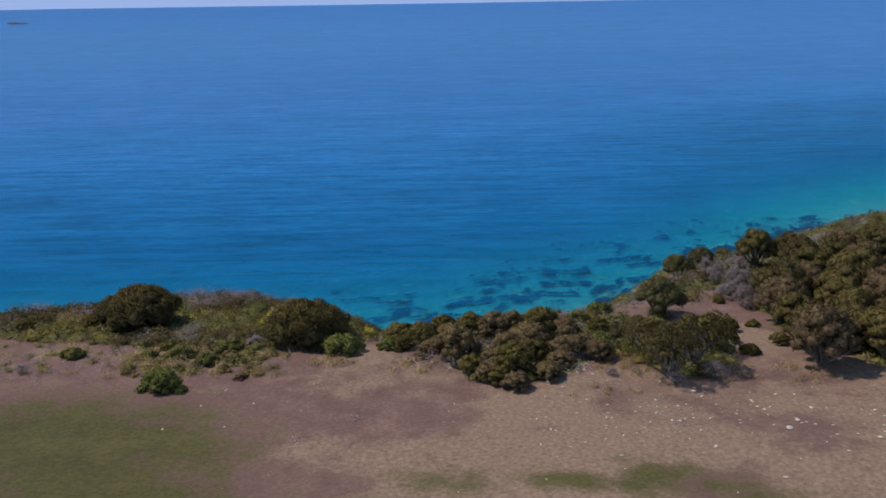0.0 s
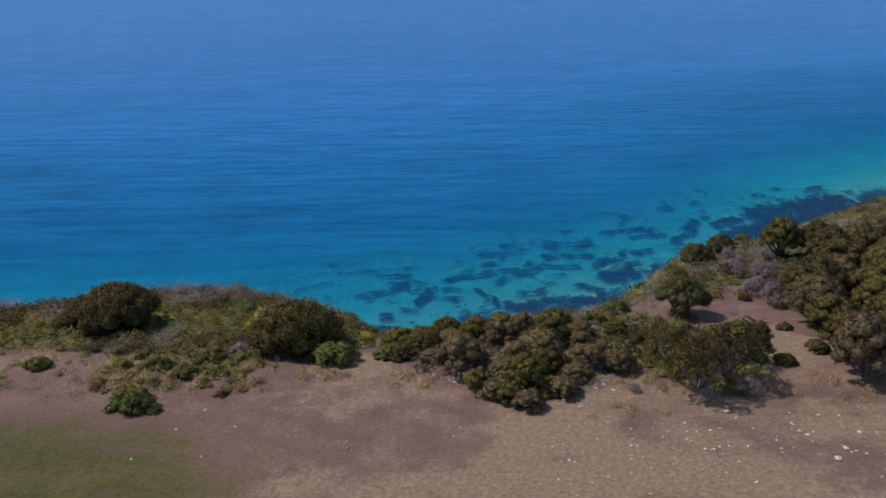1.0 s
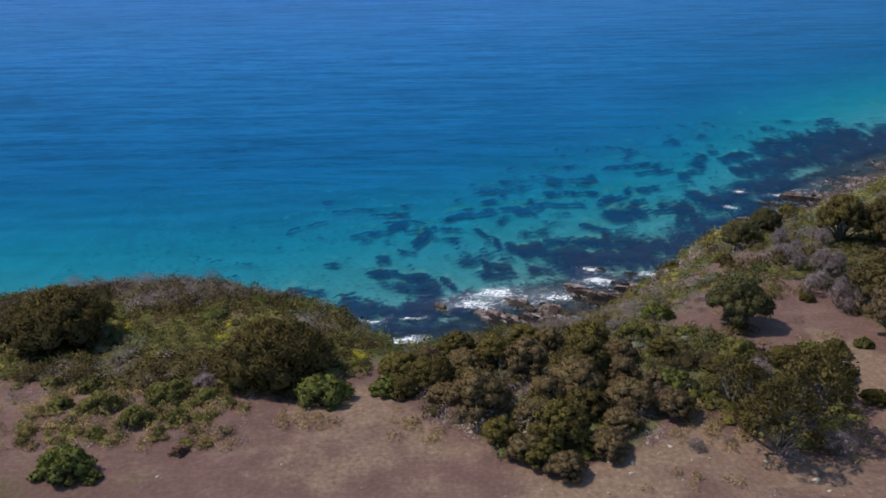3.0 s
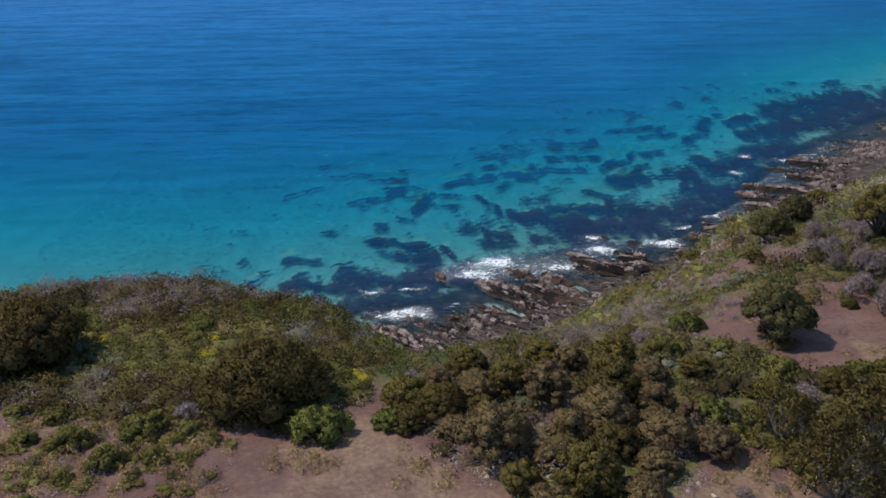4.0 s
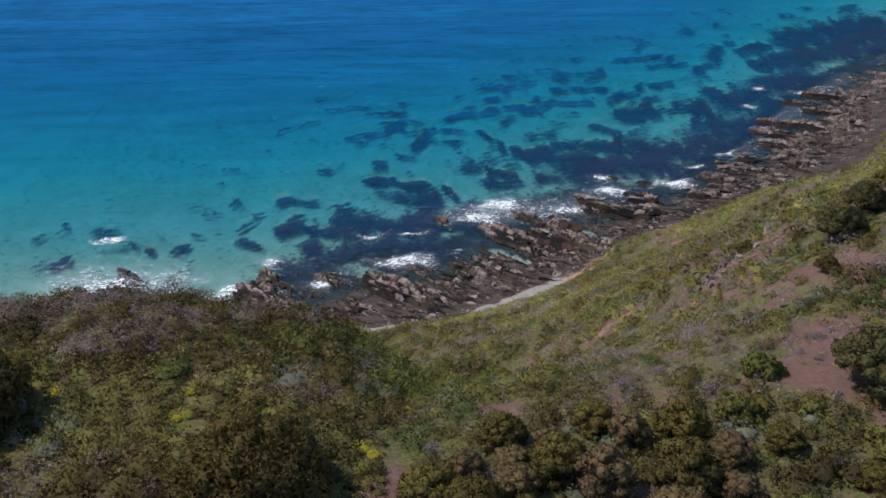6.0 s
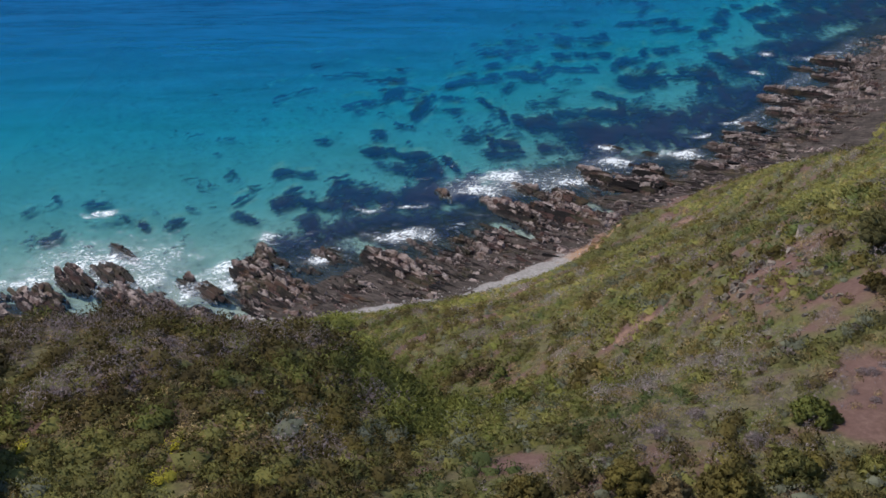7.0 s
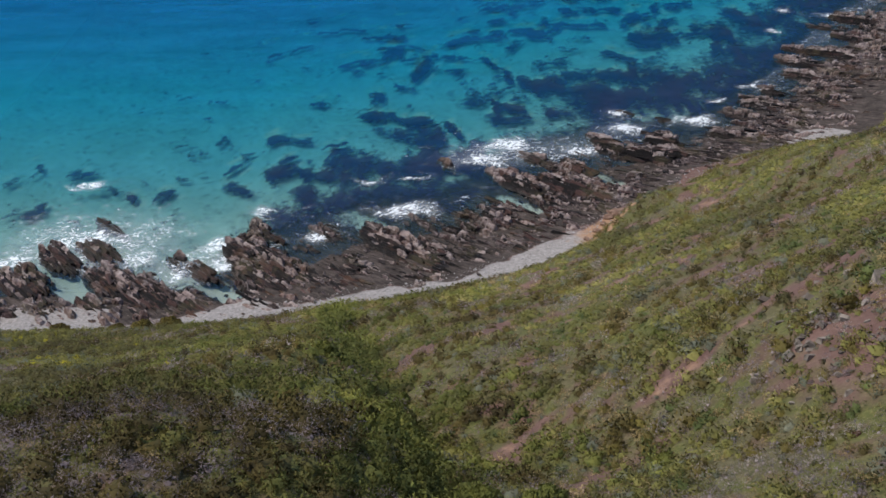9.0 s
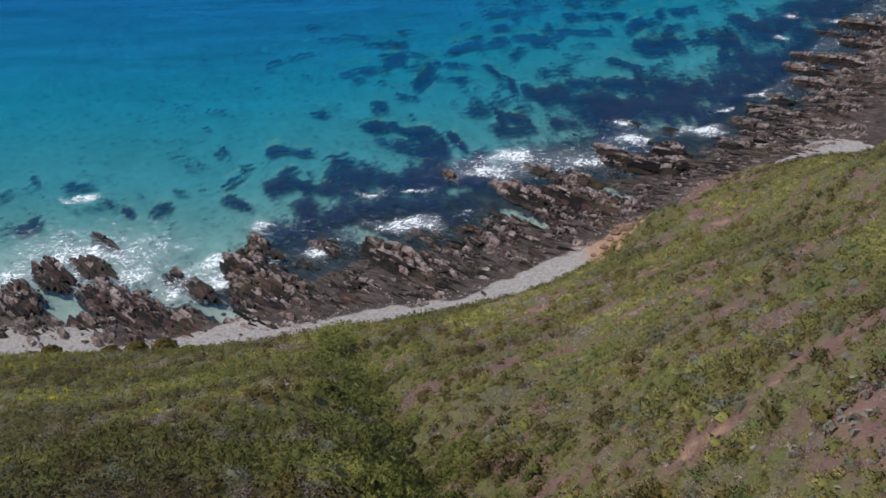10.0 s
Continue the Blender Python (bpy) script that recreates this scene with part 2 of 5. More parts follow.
LEAF_SAGE = foliage("grey green leaves", [(0.0, (0.088, 0.092, 0.064)), (0.5, (0.145, 0.150, 0.104)), (1.0, (0.215, 0.215, 0.150))])
LEAF_RUST = foliage("rusty red leaves", [(0.0, (0.085, 0.050, 0.036)), (0.6, (0.15, 0.085, 0.058)), (1.0, (0.20, 0.13, 0.07))])
LEAF_YELLOW = foliage("yellow flowers", [(0.0, (0.12, 0.12, 0.03)), (0.5, (0.33, 0.29, 0.03)), (1.0, (0.55, 0.46, 0.04))])

BARK, nt, b = shader("grey bark", 0.9, 0.15)
nt.links.new(ramp(nt, speckle(nt, place_of(nt, (6, 6, 1.5)), 2.0, 5), [(0.3, (0.07, 0.058, 0.05)), (0.6, (0.17, 0.15, 0.135)), (0.8, (0.27, 0.25, 0.23))]), b.inputs["Base Color"])
bumped(nt, b, speckle(nt, place_of(nt, (8, 8, 2)), 4.0, 4), 0.5, 0.05)

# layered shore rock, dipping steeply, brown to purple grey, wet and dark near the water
ROCK, nt, b = shader("layered shore rock", 0.75, 0.3)
info = nt.nodes.new("ShaderNodeObjectInfo")
geo = nt.nodes.new("ShaderNodeNewGeometry")
bed_at = nt.nodes.new("ShaderNodeAttribute")
bed_at.attribute_name = "bed"
bed_map = nt.nodes.new("ShaderNodeMapping")
bed_map.inputs["Scale"].default_value = (0.6, 3.6, 1.6)
nt.links.new(bed_at.outputs["Vector"], bed_map.inputs["Vector"])
layers = speckle(nt, bed_map.outputs[0], 1.0, 7, 0.7)
tone = maths(nt, "ADD", maths(nt, "ADD", maths(nt, "MULTIPLY", info.outputs["Random"], 0.27), maths(nt, "SUBTRACT", maths(nt, "MULTIPLY", attribute(nt, "tone"), 0.80), 0.15)), maths(nt, "SUBTRACT", maths(nt, "MULTIPLY", layers, 1.15), 0.215))
tone = maths(nt, "ADD", tone, maths(nt, "MULTIPLY", speckle(nt, place_of(nt), 0.12, 2), 0.26))
tone = maths(nt, "ADD", tone, maths(nt, "MULTIPLY", maths(nt, "SUBTRACT", speckle(nt, place_of(nt), 1.3, 6, 0.75), 0.5), 0.55))
stone = ramp(nt, tone, [(0.46, (0.010, 0.008, 0.008)), (0.60, (0.032, 0.023, 0.022)), (0.74, (0.080, 0.058, 0.054)), (0.88, (0.165, 0.125, 0.115)), (1.02, (0.40, 0.33, 0.30))])
rust = grey(nt, speckle(nt, place_of(nt), 0.22, 4), 0.56, 0.68)
stone = blend(nt, maths(nt, "MULTIPLY", rust, 0.5), stone, (0.15, 0.080, 0.045))
olive = grey(nt, speckle(nt, place_of(nt, (1, 1, 0.5)), 0.14, 5, 0.65), 0.50, 0.62)
stone = blend(nt, maths(nt, "MULTIPLY", olive, 0.42), stone, (0.105, 0.088, 0.045))
ruddy = grey(nt, maths(nt, "ADD", maths(nt, "MULTIPLY", info.outputs["Random"], 0.5), maths(nt, "MULTIPLY", speckle(nt, bed_map.outputs[0], 0.4, 3), 0.5)), 0.58, 0.70)
stone = blend(nt, maths(nt, "MULTIPLY", ruddy, 0.4), stone, (0.14, 0.066, 0.055))
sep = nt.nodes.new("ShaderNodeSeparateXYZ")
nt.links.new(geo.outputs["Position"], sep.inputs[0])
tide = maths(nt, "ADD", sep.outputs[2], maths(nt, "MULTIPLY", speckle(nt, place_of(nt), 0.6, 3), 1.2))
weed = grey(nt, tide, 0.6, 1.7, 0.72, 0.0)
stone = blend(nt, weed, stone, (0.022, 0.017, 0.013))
nt.links.new(stone, b.inputs["Base Color"])
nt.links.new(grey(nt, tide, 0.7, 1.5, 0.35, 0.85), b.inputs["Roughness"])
bumped(nt, b, layers, 0.8, 0.3)

SCREE, nt, b = shader("pale weathered stone", 0.9, 0.2)
info = nt.nodes.new("ShaderNodeObjectInfo")
tone = maths(nt, "ADD", maths(nt, "MULTIPLY", info.outputs["Random"], 0.3), maths(nt, "MULTIPLY", speckle(nt, place_of(nt), 3.0, 5), 0.7))
nt.links.new(ramp(nt, tone, [(0.2, (0.10, 0.082, 0.074)), (0.5, (0.20, 0.17, 0.152)), (0.85, (0.34, 0.30, 0.27))]), b.inputs["Base Color"])
bumped(nt, b, speckle(nt, place_of(nt), 5.0, 4), 0.5, 0.08)

# ground: bare pinkish earth, turf, straw, litter under the scrub, shingle, wave-cut rock, sand under the sea
EARTH, nt, b = shader("coastal earth", 0.95, 0.12)
fine = speckle(nt, place_of(nt), 5.0, 5, 0.65)
mid = speckle(nt, place_of(nt), 0.55, 5, 0.6)
wide = speckle(nt, place_of(nt), 0.13, 3)
soil = ramp(nt, maths(nt, "ADD", maths(nt, "MULTIPLY", fine, 0.5), maths(nt, "MULTIPLY", mid, 0.5)), [(0.30, (0.098, 0.057, 0.047)), (0.5, (0.152, 0.090, 0.074)), (0.70, (0.228, 0.145, 0.117))])
straw = ramp(nt, fine, [(0.3, (0.145, 0.094, 0.066)), (0.55, (0.232, 0.155, 0.108)), (0.75, (0.33, 0.232, 0.162))])
turf = ramp(nt, maths(nt, "ADD", maths(nt, "MULTIPLY", fine, 0.6), maths(nt, "MULTIPLY", mid, 0.4)), [(0.3, (0.044, 0.040, 0.014)), (0.5, (0.072, 0.066, 0.023)), (0.75, (0.125, 0.103, 0.042))])
litter = ramp(nt, maths(nt, "ADD", maths(nt, "MULTIPLY", fine, 0.55), maths(nt, "MULTIPLY", speckle(nt, place_of(nt), 1.7, 5, 0.7), 0.45)), [(0.34, (0.052, 0.047, 0.024)), (0.5, (0.112, 0.098, 0.050)), (0.66, (0.21, 0.175, 0.095))])
moss = grey(nt, maths(nt, "ADD", maths(nt, "MULTIPLY", speckle(nt, place_of(nt), 0.16, 4, 0.6), 0.6), maths(nt, "MULTIPLY", mid, 0.4)), 0.44, 0.56)
litter = blend(nt, maths(nt, "MULTIPLY", moss, 0.8), litter, ramp(nt, fine, [(0.3, (0.052, 0.060, 0.018)), (0.5, (0.098, 0.104, 0.030)), (0.7, (0.165, 0.165, 0.050))]))
shingle = ramp(nt, speckle(nt, place_of(nt), 2.2, 6, 0.75), [(0.3, (0.16, 0.143, 0.132)), (0.5, (0.30, 0.273, 0.255)), (0.72, (0.45, 0.42, 0.39))])
sand = ramp(nt, maths(nt, "ADD", maths(nt, "MULTIPLY", mid, 0.4), maths(nt, "MULTIPLY", wide, 0.6)), [(0.3, (0.44, 0.46, 0.40)), (0.7, (0.64, 0.63, 0.56))])
wobble = maths(nt, "MULTIPLY", maths(nt, "SUBTRACT", mid, 0.5), 0.9)


def zone(key):
    return grey(nt, maths(nt, "ADD", attribute(nt, key), wobble), 0.3, 0.7)


base = blend(nt, zone("straw"), soil, straw)
base = blend(nt, zone("turf"), base, turf)
base = blend(nt, zone("litter"), base, litter)
base = blend(nt, zone("clay"), base, ramp(nt, fine, [(0.3, (0.27, 0.155, 0.09)), (0.7, (0.43, 0.27, 0.17))]))
base = blend(nt, zone("shingle"), base, shingle)
turn = nt.nodes.new("ShaderNodeMapping")
turn.inputs["Rotation"].default_value = (0, 0, radians(40))
nt.links.new(place_of(nt), turn.inputs["Vector"])
lie = nt.nodes.new("ShaderNodeMapping")
lie.inputs["Scale"].default_value = (0.35, 2.6, 1.0)
nt.links.new(turn.outputs[0], lie.inputs["Vector"])
strata = maths(nt, "ADD", maths(nt, "MULTIPLY", speckle(nt, lie.outputs[0], 1.0, 7, 0.72), 0.6), maths(nt, "MULTIPLY", speckle(nt, place_of(nt), 0.35, 5, 0.7), 0.4))
base = blend(nt, zone("rock"), base, ramp(nt, strata, [(0.36, (0.016, 0.013, 0.012)), (0.47, (0.05, 0.04, 0.034)), (0.57, (0.095, 0.075, 0.066)), (0.70, (0.19, 0.16, 0.14))]))
base = blend(nt, zone("sand"), base, sand)
nt.links.new(base, b.inputs["Base Color"])
bumped(nt, b, maths(nt, "ADD", fine, maths(nt, "ADD", maths(nt, "MULTIPLY", mid, 2.0), maths(nt, "MULTIPLY", maths(nt, "MULTIPLY", strata, zone("rock")), 6.0))), 0.22, 0.14)

# sea: light scattered in the water hides the bottom more and more with depth
SEA, nt, b = shader("sea water", 0.25, 0.003)
b.inputs["IOR"].default_value = 1.33
off = attribute(nt, "offshore")
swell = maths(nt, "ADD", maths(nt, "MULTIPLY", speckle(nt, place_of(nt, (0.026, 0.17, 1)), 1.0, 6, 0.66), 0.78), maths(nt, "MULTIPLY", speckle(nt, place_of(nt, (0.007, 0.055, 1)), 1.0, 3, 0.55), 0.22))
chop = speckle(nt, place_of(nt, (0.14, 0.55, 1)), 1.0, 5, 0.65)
broad = speckle(nt, place_of(nt, (0.0022, 0.012, 1)), 1.0, 4)
reach = maths(nt, "ADD", maths(nt, "DIVIDE", off, 400.0), maths(nt, "MULTIPLY", maths(nt, "SUBTRACT", swell, 0.5), 0.10))
# far stops are brightened in place of the sky's reflection, which is nearly off
murk = ramp(nt, reach, [(0.0, (0.075, 0.105, 0.125)), (0.06, (0.030, 0.112, 0.200)), (0.14, (0.014, 0.160, 0.362)), (0.28, (0.012, 0.196, 0.462)), (0.6, (0.017, 0.183, 0.462)), (1.0, (0.026, 0.160, 0.435))])
murk = blend(nt, grey(nt, broad, 0.40, 0.64, 0.0, 0.5), murk, (0.012, 0.145, 0.37))
# shading of the waves put into the colour: darker in the swell's troughs
ripple_shade = maths(nt, "ADD", maths(nt, "MULTIPLY", swell, 0.65), maths(nt, "MULTIPLY", chop, 0.35))
murk = blend(nt, grey(nt, ripple_shade, 0.38, 0.60, 0.62, 0.0), murk, (0.002, 0.055, 0.15))
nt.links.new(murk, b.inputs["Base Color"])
bumped(nt, b, maths(nt, "ADD", swell, maths(nt, "MULTIPLY", chop, 0.22)), 0.7, 1.6)
see = nt.nodes.new("ShaderNodeBsdfTransparent")
nt.links.new(ramp(nt, maths(nt, "DIVIDE", off, 300.0), [(0.0, (0.82, 0.90, 0.88)), (0.06, (0.56, 0.82, 0.82)), (0.11, (0.34, 0.76, 0.81)), (0.22, (0.13, 0.70, 0.79)), (0.45, (0.04, 0.45, 0.73)), (0.9, (0.02, 0.38, 0.70))]), see.inputs["Color"])
mixer = nt.nodes.new("ShaderNodeMixShader")
nt.links.new(ramp(nt, maths(nt, "DIVIDE", off, 400.0), [(0.0, (0.16, 0.16, 0.16)), (0.15, (0.33, 0.33, 0.33)), (0.4, (0.66, 0.66, 0.66)), (0.85, (1, 1, 1))]), mixer.inputs[0])
nt.links.new(see.outputs[0], mixer.inputs[1])
nt.links.new(b.outputs[0], mixer.inputs[2])
nt.links.new(mixer.outputs[0], nt.nodes["Material Output"].inputs["Surface"])

# emission colour that stands in for bright hazy sky at the horizon
HAZE_GLOW = bpy.data.materials.new("glowing horizon backdrop")
HAZE_GLOW.use_nodes = True
nt = HAZE_GLOW.node_tree
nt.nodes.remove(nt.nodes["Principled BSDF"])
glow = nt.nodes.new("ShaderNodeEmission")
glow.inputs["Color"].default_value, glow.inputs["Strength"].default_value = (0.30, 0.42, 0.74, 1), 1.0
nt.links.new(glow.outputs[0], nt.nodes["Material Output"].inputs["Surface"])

KELP, nt, b = shader("brown kelp", 0.6, 0.1)
nt.links.new(ramp(nt, speckle(nt, place_of(nt), 0.7, 5, 0.7), [(0.3, (0.014, 0.011, 0.050)), (0.55, (0.028, 0.021, 0.082)), (0.8, (0.070, 0.050, 0.085))]), b.inputs["Base Color"])
frond = maths(nt, "ADD", attribute(nt, "thick"), maths(nt, "MULTIPLY", maths(nt, "SUBTRACT", speckle(nt, place_of(nt), 0.7, 7, 0.78), 0.5), 1.3))
between = nt.nodes.new("ShaderNodeBsdfTransparent")
mixer = nt.nodes.new("ShaderNodeMixShader")
nt.links.new(grey(nt, frond, -0.06, 0.34, 0.0, 0.9), mixer.inputs[0])
nt.links.new(between.outputs[0], mixer.inputs[1])
nt.links.new(b.outputs[0], mixer.inputs[2])
nt.links.new(mixer.outputs[0], nt.nodes["Material Output"].inputs["Surface"])

FOAM, nt, b = shader("white surf", 0.7, 0.3)
b.inputs["Base Color"].default_value = (0.82, 0.86, 0.88, 1)
lace = speckle(nt, place_of(nt, (0.8, 1.3, 1)), 0.6, 3, 0.5, 1.4)
web = maths(nt, "ABSOLUTE", maths(nt, "SUBTRACT", speckle(nt, place_of(nt, (0.8, 1.2, 1)), 0.6, 2, 0.5, 2.2), 0.5))
web = grey(nt, web, 0.0, 0.09, 0.32, 0.0)
cover = grey(nt, maths(nt, "ADD", maths(nt, "ADD", maths(nt, "MULTIPLY", attribute(nt, "surf"), 0.60), web), maths(nt, "MULTIPLY", lace, 1.0)), 0.96, 1.36)
cover = maths(nt, "MAXIMUM", cover, grey(nt, attribute(nt, "surf"), 0.2, 1.0, 0.0, 0.26))
gap = nt.nodes.new("ShaderNodeBsdfTransparent")
mixer = nt.nodes.new("ShaderNodeMixShader")
nt.links.new(cover, mixer.inputs[0])
nt.links.new(gap.outputs[0], mixer.inputs[1])
nt.links.new(b.outputs[0], mixer.inputs[2])
nt.links.new(mixer.outputs[0], nt.nodes["Material Output"].inputs["Surface"])


# ---- ground, one sheet from the paddock down to the sea bed ----
SCRUB_X = [-60, -30, -22, -17.5, -14, -10.5, -9, -6, -4.2, -3, -1, 3, 7, 9, 11, 13, 16, 18, 24, 60]
SCRUB_Y = [55, 54.6, 53.6, 52.4, 52.2, 51.6, 50.8, 50.9, 53.4, 51, 48, 45, 46.5, 48.5, 48, 46, 47.5, 60, 47, 46]


def scrub_line(x):
    """The y at which the open paddock ends."""
    return np.interp(x, SCRUB_X, SCRUB_Y)


def bare(x, y):
    """Open earth among the scrub: the track, the patch round the lone tree, slips on the slope."""
    track = np.exp(-((x - 18.2 - 0.17 * (y - 46)) / 1.0) ** 2) * step(45, 48, y) * (1 - step(60, 66, y))
    patch = np.exp(-((x - 16.0) / 3.2) ** 2 - ((y - 58.8) / 2.8) ** 2) + 0.45 * np.exp(-((x - 18.5) / 1.1) ** 2 - ((y - 68) / 2.4) ** 2)
    patch = patch + 0.8 * np.exp(-((x - 14.2) / 1.5) ** 2 - ((y - 63.2) / 2.2) ** 2)
    patch = patch + np.exp(-((x - 18.2 - 0.3 * (y - 60)) / 2.3) ** 2 - ((y - 60.6) / 5.0) ** 2) + np.exp(-((x - 12.2) / 1.3) ** 2 - ((y - 60.6) / 1.5) ** 2)
    patch = patch + 0.7 * np.exp(-((x - 10.6) / 0.7) ** 2 - ((y - 52.4) / 1.6) ** 2)
    small = np.exp(-((x + 3.9) / 0.9) ** 2 - ((y - 52.5) / 3.5) ** 2) + np.exp(-((x - 9.2) / 1.5) ** 2 - ((y - 48) / 2.2) ** 2)
    small = small + 0.9 * np.exp(-((x + 0.2) / 1.7) ** 2 - ((y - 59.6) / 0.9) ** 2)
    scar = np.exp(-((x - 0.6) / 1.0) ** 2 - ((y - 83) / 2.2) ** 2) + 0.6 * np.exp(-((x - 3.0 - 0.3 * (y - 95)) / 0.7) ** 2 - ((y - 95) / 4.0) ** 2)
    speck = step(0.62, 0.74, cloud((0.85 * x + 0.5 * y) / 4.5, (0.85 * y - 0.5 * x) / 2.2, 41, 3)) * step(-4, 4, x) * step(64, 74, y)
    return np.clip(track + patch + small + 0.8 * scar + 0.75 * speck, 0, 1)


def scree(x, y):
    return np.exp(-((x - 15.2 - 0.2 * (y - 78)) / 2.6) ** 2 - ((y - 78) / 8.0) ** 2)


def spaced(lo, hi, fine_lo, fine_hi, fine, growth=1.25):
    mid = list(np.arange(fine_lo, fine_hi, fine))
    for end, sign in ((lo, -1), (hi, 1)):
        gap, at, more = fine, (mid[0] if sign < 0 else mid[-1]), []
        while (at - end) * sign < 0:
            gap *= growth
            at += sign * gap
            more.append(at)
        mid = more[::-1] + mid if sign < 0 else mid + more
    return np.array(mid)


gx, gy, quads = sheet(spaced(-4500, 4500, -82, 112, 0.78), spaced(-4000, 1500, 24, 250, 0.78))
gz = height(gx, gy)
d = inland(gx, gy)
s = -d / reef(gx)
open_land = 1 - step(-1.0, 1.5, gy - scrub_line(gx))
open_land = np.where(d < 40, 0, open_land)
bare_v = bare(gx, gy)
turf = open_land * np.clip(0.85 * np.exp(-((gx + 21) / 15) ** 2 - ((gy - 37) / 8.5) ** 2) * (0.35 + 1.3 * cloud(gx / 6, gy / 4, 35)) + 0.6 * np.exp(-((gx - 9) / 12) ** 2 - ((gy - 35) / 3.4) ** 2) * (0.1 + 1.4 * cloud(gx / 3, gy / 1.6, 39)) + 0.9 * step(33, 20, gy + 9 * (cloud(gx / 9, gy / 7, 47) - 0.5)) * (0.35 + 1.1 * cloud(gx / 7, gy / 5, 49)), 0, 0.8)
straw = open_land * np.clip((0.25 + 0.45 * step(-8, 4, gx)) * (0.35 + 1.2 * cloud(gx / 4, gy / 2.5, 37)) + 1.2 * (cloud(gx / 6, gy / 3.2, 33) - 0.5) + 0.7 * np.exp(-((gx - 1) / 6) ** 2 - ((gy - 35) / 4.5) ** 2), 0, 1)
litter = np.where(d > 0, (1 - open_land) * (1 - bare_v) * (1 - 0.45 * scree(gx, gy)) * np.clip(0.15 + 1.1 * cloud((0.85 * gx + 0.5 * gy) / 5, (0.85 * gy - 0.5 * gx) / 2.5, 43), 0, 1), 0)
clay = np.where((d < 6) & (d > -7), np.exp(-((gx - 22) / 10) ** 2) * step(0.35, 0.6, cloud(gx / 5, gy / 5, 51) + 0.12), 0) + np.where(d > 6, bare_v * 0.52 * step(70, 80, gy), 0)
beach = s + 0.25 * (cloud(gx / 6, gy / 6, 61) - 0.5) - 0.32 * (1 - step(-52, -46, gx)) - 0.06 - 0.2 * np.exp(-((gx + 33) / 7) ** 2) - 0.16 * np.exp(-((gx - 66) / 7) ** 2)
shingle = step(-0.6, 0.4, -d) * (1 - step(14, 24, gx) * (1 - step(52, 58, gx))) * (1 - step(73, 80, gx)) * (1 - step(0.10, 0.20, beach))
rocky = step(0.10, 0.20, beach + 0.4 * step(70, 80, gx)) * (1 - step(1.15, 1.6, s))
sandy = step(1.05, 1.5, s) + np.where(gx < -30, step(0.75, 1.0, s), 0) + pools(gx, gy) * step(0.05, 0.3, s)
floor_mesh = mesh_of("ground", np.stack([gx, gy, gz], 1), quads, EARTH, dict(turf=turf, straw=straw, litter=litter, clay=clay, shingle=shingle, rock=rocky, sand=np.clip(sandy, 0, 1)), True)
tagged(new("ground", floor_mesh), "bare pinkish paddock earth falling as a steep coastal slope to shingle", "ground", kind="structure")

# ---- sea ----
# added backdrop ring that glows as horizon haze, hiding the sky's dark lower half
ring = np.linspace(0, 2 * np.pi, 97)
rv = np.concatenate([np.stack([4950 * np.cos(ring), 4950 * np.sin(ring), np.full(97, z)], 1) for z in (-5, 260)])
rk = np.arange(96)
tagged(new("backdrop", mesh_of("backdrop", rv, np.stack([rk, rk + 1, rk + 98, rk + 97], 1), HAZE_GLOW)), "glowing pale blue backdrop ring in place of haze along the sea horizon", "sky", kind="structure")
# kelp beds: long streaks over the sand, from one end to the other and half their width, with smaller tufts strewn between
OUTER_BEDS = [(-34, 272, -32, 272, 0.7), (-31, 263, -25, 263, 0.5), (-24, 265, -20, 265, 0.5), (-40, 251, -32, 254, 0.4), (-18, 259, -11, 258, 0.7), (-12, 266, -9, 266, 0.4), (-15, 236, -13, 236, 0.5),
              (-23, 241, -14, 244, 0.6), (-15, 244, -12, 250, 1.2), (-16, 252, -5, 251, 0.5), (-7, 234, -4, 243, 1.2), (-12, 244, -2, 247, 0.6), (-5, 240, 4, 236, 0.5), (-11, 229, -8, 227, 0.7),
              (-15, 223, -13, 223, 0.9), (-28, 221, -24, 221, 0.7), (0, 246, 5, 243, 0.8), (8, 243, 11, 238, 0.6), (11, 236, 14, 230, 0.7)]
MAIN_BEDS = [(0, 253, 13, 257, 0.7), (15, 258, 28, 258, 0.5), (19, 254, 23, 254, 0.9), (22, 263, 38, 263, 0.8), (43, 264, 55, 275, 0.8), (44, 254, 54, 254, 2.0), (54, 254, 66, 255, 0.7), (70, 266, 75, 261, 2.2),
             (66, 253, 66, 237, 3.8), (35, 245, 42, 241, 0.9), (23, 232, 33, 232, 1.5), (19, 226, 29, 224, 2.5), (31, 220, 51, 222, 3.6), (35, 231, 53, 228, 3.3), (52, 225, 71, 230, 3.2), (-17, 216, -4, 211, 1.0),
             (-12, 207, -1, 203, 2.2), (8, 212, 16, 210, 1.2), (20, 214, 25, 211, 0.8)]
SHORE_BEDS = [(10, 219, 15, 215, 0.8), (0, 211, 3, 204, 0.7), (-21, 197, -10, 194, 2.0), (-16, 190, 4, 196, 3.4), (-33, 193, -20, 191, 1.3), (-33, 194, -29, 198, 0.8), (-24, 201, -19, 204, 0.5), (-35, 206, -27, 205, 0.5),
              (-26, 184, -24, 172, 2.2), (-20, 180, -6, 185, 3.4), (-39, 187, -35, 185, 1.1), (-49, 192, -47, 190, 0.9), (-51, 185, -50, 185, 0.8), (-57, 186, -55, 185, 0.6), (-68, 193, -64, 193, 0.9), (-79, 190, -78, 191, 1.1),
              (-75, 180, -71, 182, 1.2), (-76, 196, -75, 196, 0.9), (-40, 195, -38, 197, 0.5)]
